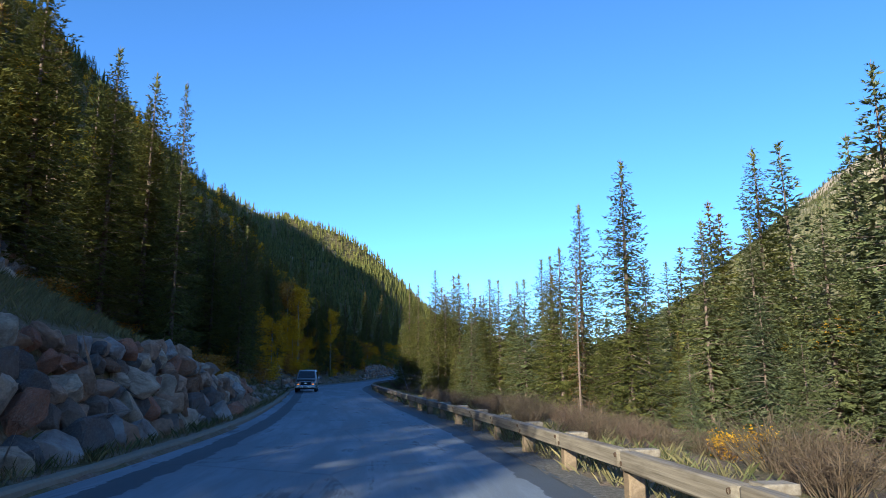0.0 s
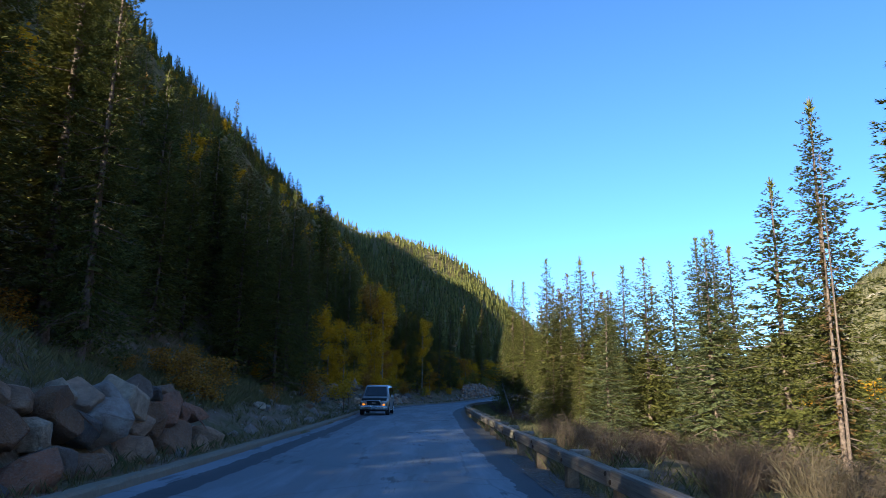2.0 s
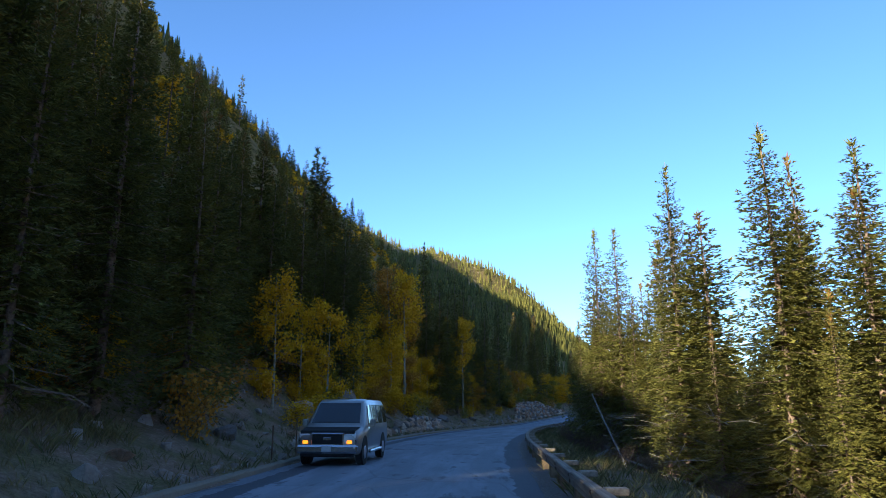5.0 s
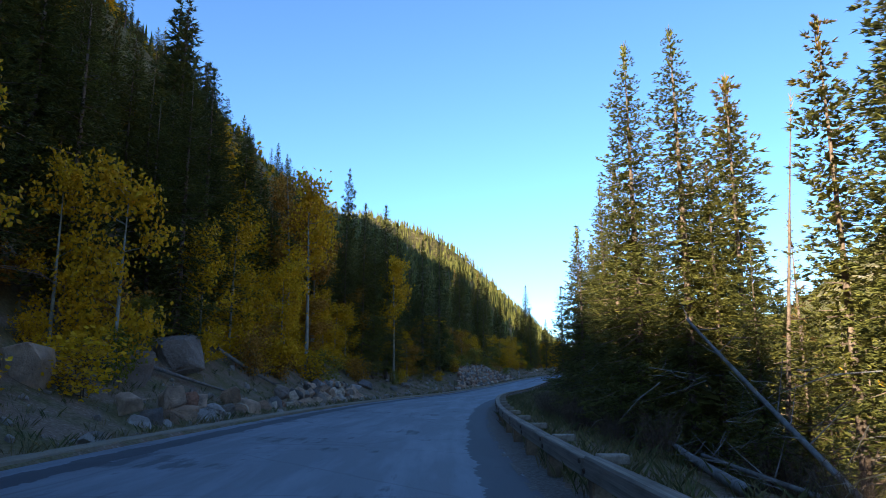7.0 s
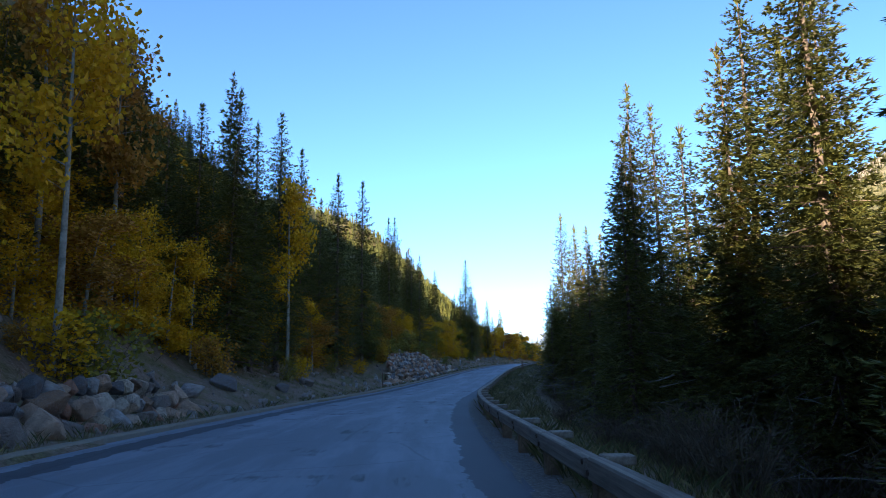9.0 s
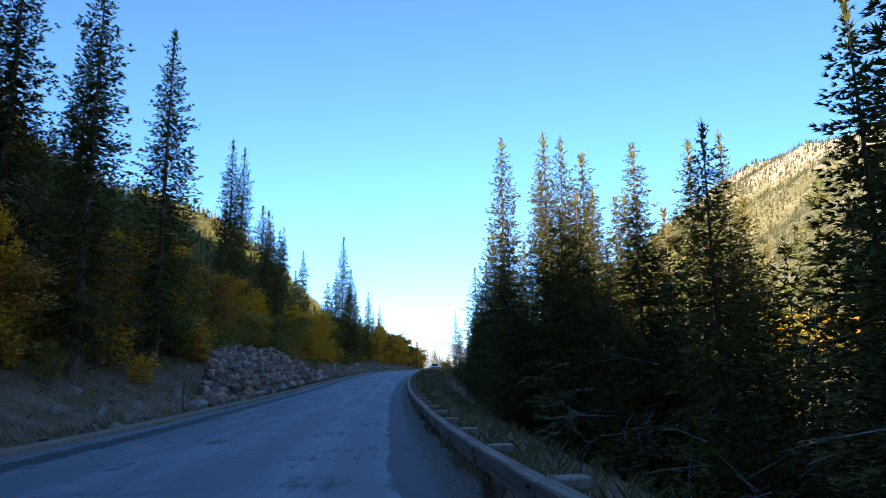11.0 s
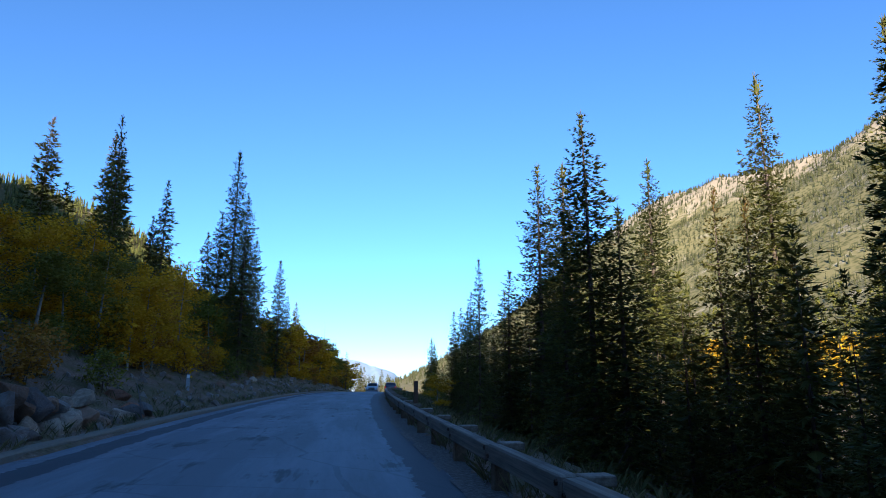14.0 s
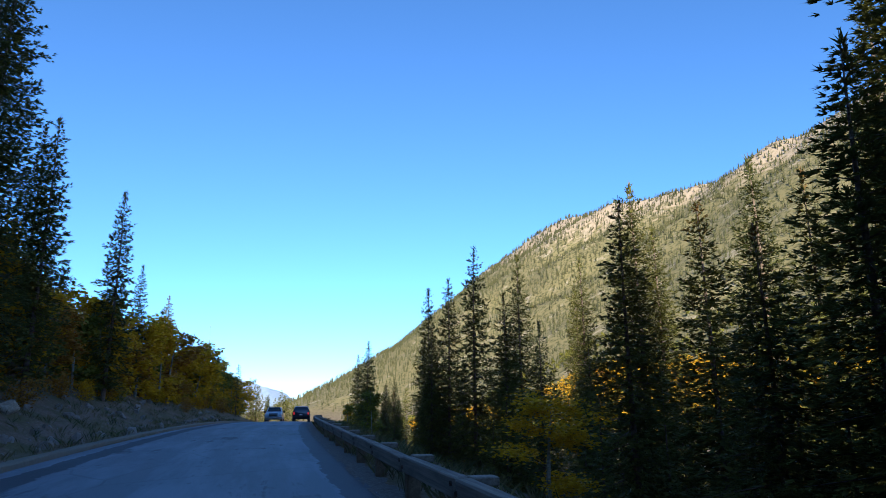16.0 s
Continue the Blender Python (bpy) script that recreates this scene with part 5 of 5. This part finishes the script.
def dead_brush(seed, n_, y0, y1, w0, w1):
    """Tangled bare lower branches below the shaded trees."""
    g = np.random.RandomState(seed)
    q = []
    for _ in range(n_):
        y, w_ = g.uniform(y0, y1), g.uniform(w0, w1)
        x = right_of(y, w_)
        p = np.array([x, y, gz(x, y) + g.uniform(0.2, 2.6)])
        d = unit(np.array([g.normal(), g.normal(), g.normal() * 0.4 - 0.1])) * g.uniform(0.7, 2.0)
        bend = np.array([0, 0, g.uniform(-0.3, 0.1)])
        s = unit(np.cross(d, g.normal(size=3))) * 0.011
        q.append([p - s, p + s, p + d * 0.5 + s * 0.7, p + d * 0.5 - s * 0.7])
        q.append([p + d * 0.5 - s * 0.7, p + d * 0.5 + s * 0.7, p + d + bend + s * 0.2, p + d + bend - s * 0.2])
        for _b in range(3):
            f = g.uniform(0.2, 0.9)
            a = p + d * f
            e = a + unit(d + g.normal(size=3) * 0.9) * g.uniform(0.2, 0.6)
            q.append([a - s * 0.5, a + s * 0.5, e + s * 0.2, e - s * 0.2])
    return quads("dead_brush", np.array(q), GREY_WOOD)


tagged(new("dead_brush", dead_brush(3, 700, 62, 145, 3.2, 9)), "tangled grey dead branches under the shaded spruces", "branches", kind="stuff")


def rock(x, y, s, label, seed):
    g = random.Random(seed)
    ob = new("boulder", BIG_ROCKS[seed % len(BIG_ROCKS)])
    ob.matrix_basis = pose(x, y, gz(x, y) + s[2] * 0.45, g.uniform(-15, 15), g.uniform(-15, 15), g.uniform(0, 360)) @ Matrix.Diagonal((*s, 1))
    return tagged(ob, label, "boulder", "single boulders")


rock(-21.2, 81.0, (0.55, 0.6, 0.8), "large grey boulder standing on the dirt bank", 1)
rock(-21.9, 86.5, (0.9, 0.8, 0.7), "broad grey boulder among shrubs on the bank", 2)
rock(-22.8, 91.5, (1.3, 1.2, 0.9), "big brown boulder half buried in the bank", 3)
for k, (y, u, s) in enumerate(((46, 2.6, 0.3), (52, 3.4, 0.35), (58, 2.2, 0.28), (66, 2.6, 0.4), (74, 2.0, 0.35), (116, 2.4, 0.5), (121, 3.0, 0.6), (127, 2.2, 0.4), (133, 2.6, 0.45), (188, 2.2, 0.35), (205, 2.6, 0.3), (218, 3.2, 0.35))):
    rock(left_of(y, u), y, (s, s * 1.1, s * 0.7), "small granite boulder on the dirt bank", 20 + k)

BROWN = plain("brown_post_paint", (0.13, 0.075, 0.045), 0.7, 0, 0.3)
GREY = plain("galvanised_grey", (0.34, 0.35, 0.36), 0.6, 0.3)
WHITE = plain("white_reflector", (0.75, 0.75, 0.72), 0.4)


def marker_post(at, h, mat, label, w_=0.06, cap=None):
    root = thing("marker_post", at, label, "marker post", "marker posts")
    bm = bmesh.new()
    box(bm, (w_, w_ * 0.6, h + 0.3), (0, 0, (h - 0.3) / 2), 0, 0.008)
    part("shaft", bm, mat, root)
    bm = bmesh.new()
    if cap is not None:
        box(bm, (w_ * 0.8, 0.008, 0.12), (0, -w_ * 0.3 - 0.006, h - 0.12), 0, 0.002)
        part("reflector", bm, cap, root)
    else:
        box(bm, (w_ * 1.08, w_ * 0.7, 0.05), (0, 0, h + 0.01), 0, 0.01)
        part("cap", bm, mat, root)
    return root


marker_post(on_left(69.3, 0.75), 1.25, BROWN, "thin dark marker post on the verge by the kerb", 0.05)
marker_post(on_left(66.0, 0.8), 1.1, BROWN, "thin dark marker post beside the road", 0.05)
marker_post(on_left(147.0, 0.8), 1.2, BROWN, "thin brown marker post at the boulder heap", 0.06)
marker_post(on_right(189.8, 0.75), 1.25, BROWN, "weathered brown post standing behind the rail", 0.16)
marker_post(on_left(197.4, 2.4), 0.75, GREY, "short grey utility marker leaning on the bank", 0.16, WHITE)


# ---- vehicles ----
def paint(name, c, metal=0.5):
    k = Mat(name, 0.32, metal, 0.6)
    k.b.inputs["Coat Weight"].default_value = 0.5
    f = k.noise(3.0, 3.0)
    return k.colour(k.mix(k.math("MULTIPLY", f, 0.3), c, tuple(x * 0.8 for x in c)))


def glass_material():
    k = Mat("dark_car_glass", 0.04, 0.0, 0.8)
    return k.colour((0.012, 0.015, 0.02))


def glow(name, c, power):
    k = Mat(name, 0.3)
    k.b.inputs["Emission Color"].default_value = (*c, 1)
    k.b.inputs["Emission Strength"].default_value = power
    return k.colour(c)


GLASS, TYRE = glass_material(), plain("tyre_rubber", (0.025, 0.025, 0.027), 0.85)
RIM, CHROME = plain("alloy_rim", (0.5, 0.5, 0.52), 0.3, 0.9), plain("bright_chrome", (0.6, 0.6, 0.62), 0.18, 1.0)
BLACK = plain("black_plastic", (0.012, 0.012, 0.013), 0.7, 0, 0.2)
AMBER, RED_LAMP, CLEAR = glow("lit_amber_lamp", (1.0, 0.22, 0.01), 0.7), glow("red_tail_lamp", (0.5, 0.02, 0.02), 0.3), plain("clear_lamp", (0.55, 0.57, 0.6), 0.15)
SILVER, NAVY, WHITE_P = paint("silver_paint", (0.25, 0.245, 0.24)), paint("dark_blue_paint", (0.02, 0.025, 0.04)), paint("pale_silver_paint", (0.45, 0.47, 0.50))


def body_shell(sections):
    """Skins rings of (y, floor, belt, top, half widths at floor, belt and top)."""
    verts, faces = [], []
    for y, zf, zb, zt, wf, wb, wt in sections:
        for x, z in ((-wf * 0.92, zf), (-wf, zf + 0.1), (-wb, zb), (-wt, zt - 0.06), (-wt + 0.09, zt), (wt - 0.09, zt), (wt, zt - 0.06), (wb, zb), (wf, zf + 0.1), (wf * 0.92, zf)):
            verts.append((x, y, z))
    n_ = 10
    for i in range(len(sections) - 1):
        for k in range(n_):
            a, b = i * n_ + k, i * n_ + (k + 1) % n_
            faces.append((a, b, b + n_, a + n_))
    faces.append(tuple(range(n_ - 1, -1, -1)))
    faces.append(tuple(range((len(sections) - 1) * n_, len(sections) * n_)))
    return verts, faces


def rounded_body(rows, mat, root):
    """The body shell with soft, rounded edges."""
    bm = bmesh.new()
    bm.from_mesh(mesh("body", *body_shell(rows)))
    bmesh.ops.recalc_face_normals(bm, faces=bm.faces)
    sharp = [e for e in bm.edges if len(e.link_faces) == 2 and e.calc_face_angle() > radians(12)]
    bmesh.ops.bevel(bm, geom=sharp, offset=0.035, segments=3, affect="EDGES", clamp_overlap=True)
    for f in bm.faces:
        f.smooth = True
    return part("body", bm, mat, root)


def panel(corners, lift=0.006):
    """A thin plate over four corners, standing proud of the body."""
    c = [Vector(p) for p in corners]
    n_ = (c[1] - c[0]).cross(c[3] - c[0]).normalized() * lift
    v = [p + n_ for p in c] + [p - n_ for p in c]
    return v, [(0, 1, 2, 3), (7, 6, 5, 4), (0, 4, 5, 1), (1, 5, 6, 2), (2, 6, 7, 3), (3, 7, 4, 0)]


def wheel(parent, x, y, r=0.37, w_=0.24):
    bm = bmesh.new()
    bmesh.ops.create_cone(bm, cap_ends=True, segments=24, radius1=r, radius2=r, depth=w_, matrix=pose(x, y, r, 0, 90, 0))
    bmesh.ops.bevel(bm, geom=[e for e in bm.edges if abs((e.verts[0].co - e.verts[1].co).x) < 1e-4], offset=0.03, segments=2, affect="EDGES")
    t = part("wheel", bm, TYRE, parent)
    bm = bmesh.new()
    side = 1 if x > 0 else -1
    bmesh.ops.create_cone(bm, cap_ends=True, segments=20, radius1=r * 0.62, radius2=r * 0.5, depth=0.05, matrix=pose(x + side * (w_ / 2 - 0.005), y, r, 0, 90 * side, 0))
    part("rim", bm, RIM, t)


def plates(root, name, mat, sets, label=""):
    for corners in sets:
        part(name, mesh(name, *panel(corners)), mat, root, label)


def bar(root, name, mat, size, at, bevel=0.02, label=""):
    bm = bmesh.new()
    box(bm, size, at, 0, min(bevel, min(size) * 0.4))
    return part(name, bm, mat, root, label)


def van(at, turn):
    root = thing("van", at, "silver passenger van with a black hood cover and lit amber lamps", "van")
    root.rotation_euler.z = radians(turn)
    rows = ((0.06, 0.42, 0.72, 0.98, 0.88, 0.92, 0.86), (0.16, 0.34, 0.80, 1.08, 0.96, 0.98, 0.90), (0.95, 0.32, 0.95, 1.18, 0.99, 1.0, 0.93), (1.08, 0.32, 1.14, 1.26, 0.99, 1.0, 0.92),
            (1.80, 0.32, 1.16, 1.96, 0.99, 1.0, 0.80), (2.2, 0.32, 1.16, 2.06, 0.99, 1.0, 0.80), (5.1, 0.34, 1.16, 2.06, 0.99, 1.0, 0.80), (5.55, 0.40, 1.16, 2.0, 0.97, 0.98, 0.78), (5.68, 0.46, 1.10, 1.86, 0.93, 0.95, 0.74))
    rounded_body(rows, SILVER, root)
    plates(root, "windshield", GLASS, [((0.80, 1.10, 1.29), (-0.80, 1.10, 1.29), (-0.70, 1.76, 1.93), (0.70, 1.76, 1.93))])
    for s in (1, -1):
        for a, b in ((1.75, 2.35), (2.5, 3.45), (3.6, 4.45), (4.6, 5.3)):
            o = 0.30 if a < 2 else 0.0
            c = [(s * 0.985, a, 1.24), (s * 0.985, b, 1.24), (s * 0.845, b, 1.88), (s * 0.845, a + o, 1.88 if a > 2 else 1.86)]
            plates(root, "side_window", GLASS, [c if s > 0 else c[::-1]])
        bar(root, "mirror", SILVER, (0.20, 0.12, 0.26), (s * 1.14, 1.55, 1.28), 0.04)
        bar(root, "running_board", CHROME, (0.10, 2.2, 0.10), (s * 1.02, 2.9, 0.36), 0.03)
        bar(root, "headlight", CLEAR, (0.34, 0.07, 0.15), (s * 0.73, 0.10, 0.93), 0.02)
        bar(root, "signal_lamp", AMBER, (0.17, 0.06, 0.11), (s * 0.70, 0.07, 0.73), 0.02)
        bar(root, "lamp_surround", BLACK, (0.36, 0.05, 0.16), (s * 0.74, 0.10, 0.73), 0.02)
        bar(root, "tail_lamp", RED_LAMP, (0.10, 0.05, 0.5), (s * 0.86, 5.68, 1.05), 0.02)
        for y in (1.05, 4.45):
            wheel(root, s * 0.88, y, 0.38)
            bm = bmesh.new()
            bmesh.ops.create_cone(bm, cap_ends=True, segments=28, radius1=0.46, radius2=0.46, depth=0.06, matrix=pose(s * 0.975, y, 0.44, 0, 90, 0))
            part("wheel_arch", bm, BLACK, root)
    bar(root, "grille_frame", CHROME, (1.04, 0.05, 0.38), (0, 0.06, 0.82), 0.02)
    bar(root, "grille", BLACK, (0.95, 0.05, 0.30), (0, 0.045, 0.82), 0.015)
    bar(root, "emblem", CHROME, (0.26, 0.02, 0.09), (0, 0.018, 0.83), 0.006)
    bar(root, "bumper", CHROME, (1.94, 0.22, 0.26), (0, 0.06, 0.52), 0.06)
    bar(root, "air_dam", BLACK, (1.7, 0.2, 0.16), (0, 0.16, 0.36), 0.03)
    bar(root, "number_plate", GREY, (0.31, 0.015, 0.16), (0, -0.055, 0.53), 0.004)
    plates(root, "hood_cover", BLACK, [((0.86, 0.12, 1.07), (-0.86, 0.12, 1.07), (-0.89, 0.78, 1.165), (0.89, 0.78, 1.165)), ((0.86, 0.05, 0.99), (-0.86, 0.05, 0.99), (-0.86, 0.12, 1.07), (0.86, 0.12, 1.07))])
    for s in (0.1, -0.55):
        bar(root, "wiper", BLACK, (0.55, 0.02, 0.02), (s + 0.2, 1.12, 1.32), 0.005)
    return root


def pickup(at, turn):
    root = thing("pickup_truck", at, "pale silver pickup truck with a chrome grille on the crest", "pickup")
    root.rotation_euler.z = radians(turn)
    rows = ((0.05, 0.5, 0.8, 1.08, 0.88, 0.92, 0.85), (0.2, 0.42, 0.9, 1.18, 0.96, 0.98, 0.9), (1.35, 0.42, 1.0, 1.25, 0.98, 0.99, 0.9), (1.5, 0.42, 1.15, 1.3, 0.98, 0.99, 0.88), (2.1, 0.42, 1.18, 1.86, 0.98, 0.99, 0.72),
            (3.5, 0.42, 1.18, 1.86, 0.98, 0.99, 0.72), (3.9, 0.42, 1.18, 1.3, 0.98, 0.99, 0.9), (5.6, 0.45, 1.15, 1.28, 0.97, 0.98, 0.9))
    rounded_body(rows, WHITE_P, root)
    plates(root, "windshield", GLASS, [((0.78, 1.54, 1.34), (-0.78, 1.54, 1.34), (-0.64, 2.06, 1.83), (0.64, 2.06, 1.83))])
    for s in (1, -1):
        c = [(s * 0.96, 1.9, 1.26), (s * 0.96, 3.5, 1.26), (s * 0.77, 3.4, 1.78), (s * 0.77, 2.2, 1.78)]
        plates(root, "side_window", GLASS, [c if s > 0 else c[::-1]])
        bar(root, "mirror", BLACK, (0.22, 0.1, 0.24), (s * 1.12, 1.85, 1.3), 0.03)
        bar(root, "headlight", CLEAR, (0.28, 0.06, 0.22), (s * 0.72, 0.06, 0.98), 0.02)
        for y in (1.0, 4.5):
            wheel(root, s * 0.86, y, 0.41)
    bar(root, "grille", BLACK, (0.98, 0.05, 0.34), (0, 0.04, 0.94), 0.015)
    bar(root, "grille_bar", CHROME, (0.98, 0.03, 0.08), (0, 0.01, 0.94), 0.01)
    bar(root, "bumper", CHROME, (1.9, 0.2, 0.26), (0, 0.03, 0.6), 0.05)
    return root


def suv(at, turn):
    root = thing("suv", at, "dark blue sport utility car seen from behind", "car")
    root.rotation_euler.z = radians(turn)
    rows = ((0.03, 0.5, 0.95, 1.1, 0.86, 0.9, 0.82), (0.12, 0.4, 1.0, 1.62, 0.92, 0.94, 0.70), (0.5, 0.34, 1.0, 1.74, 0.94, 0.96, 0.70), (2.6, 0.34, 1.0, 1.74, 0.94, 0.96, 0.70), (3.3, 0.34, 1.0, 1.12, 0.94, 0.96, 0.86), (4.6, 0.42, 0.85, 0.98, 0.88, 0.9, 0.8))
    rounded_body(rows, NAVY, root)
    plates(root, "rear_window", GLASS, [((0.66, 0.075, 1.16), (-0.66, 0.075, 1.16), (-0.60, 0.13, 1.56), (0.60, 0.13, 1.56))])
    for s in (1, -1):
        c = [(s * 0.925, 0.5, 1.1), (s * 0.925, 2.9, 1.1), (s * 0.75, 2.55, 1.64), (s * 0.75, 0.6, 1.64)]
        plates(root, "side_window", GLASS, [c if s > 0 else c[::-1]])
        bar(root, "tail_lamp", RED_LAMP, (0.18, 0.05, 0.28), (s * 0.78, 0.04, 0.98), 0.02)
        for y in (0.9, 3.7):
            wheel(root, s * 0.82, y, 0.36)
    bar(root, "bumper", BLACK, (1.8, 0.16, 0.24), (0, 0.03, 0.55), 0.05)
    bar(root, "number_plate", WHITE, (0.31, 0.015, 0.15), (0, 0.0, 0.84), 0.004)
    return root


van((-12.9, 64.4, float(road_z(66)) + 0.05), 8.0)
py = 272.0
pickup((float(road_x(py)) - 3.2, py, float(road_z(py)) + 0.04), -16.0)
py = 268.0
suv((float(road_x(py)) + 0.2, py, float(road_z(py)) + 0.04), -16.0)
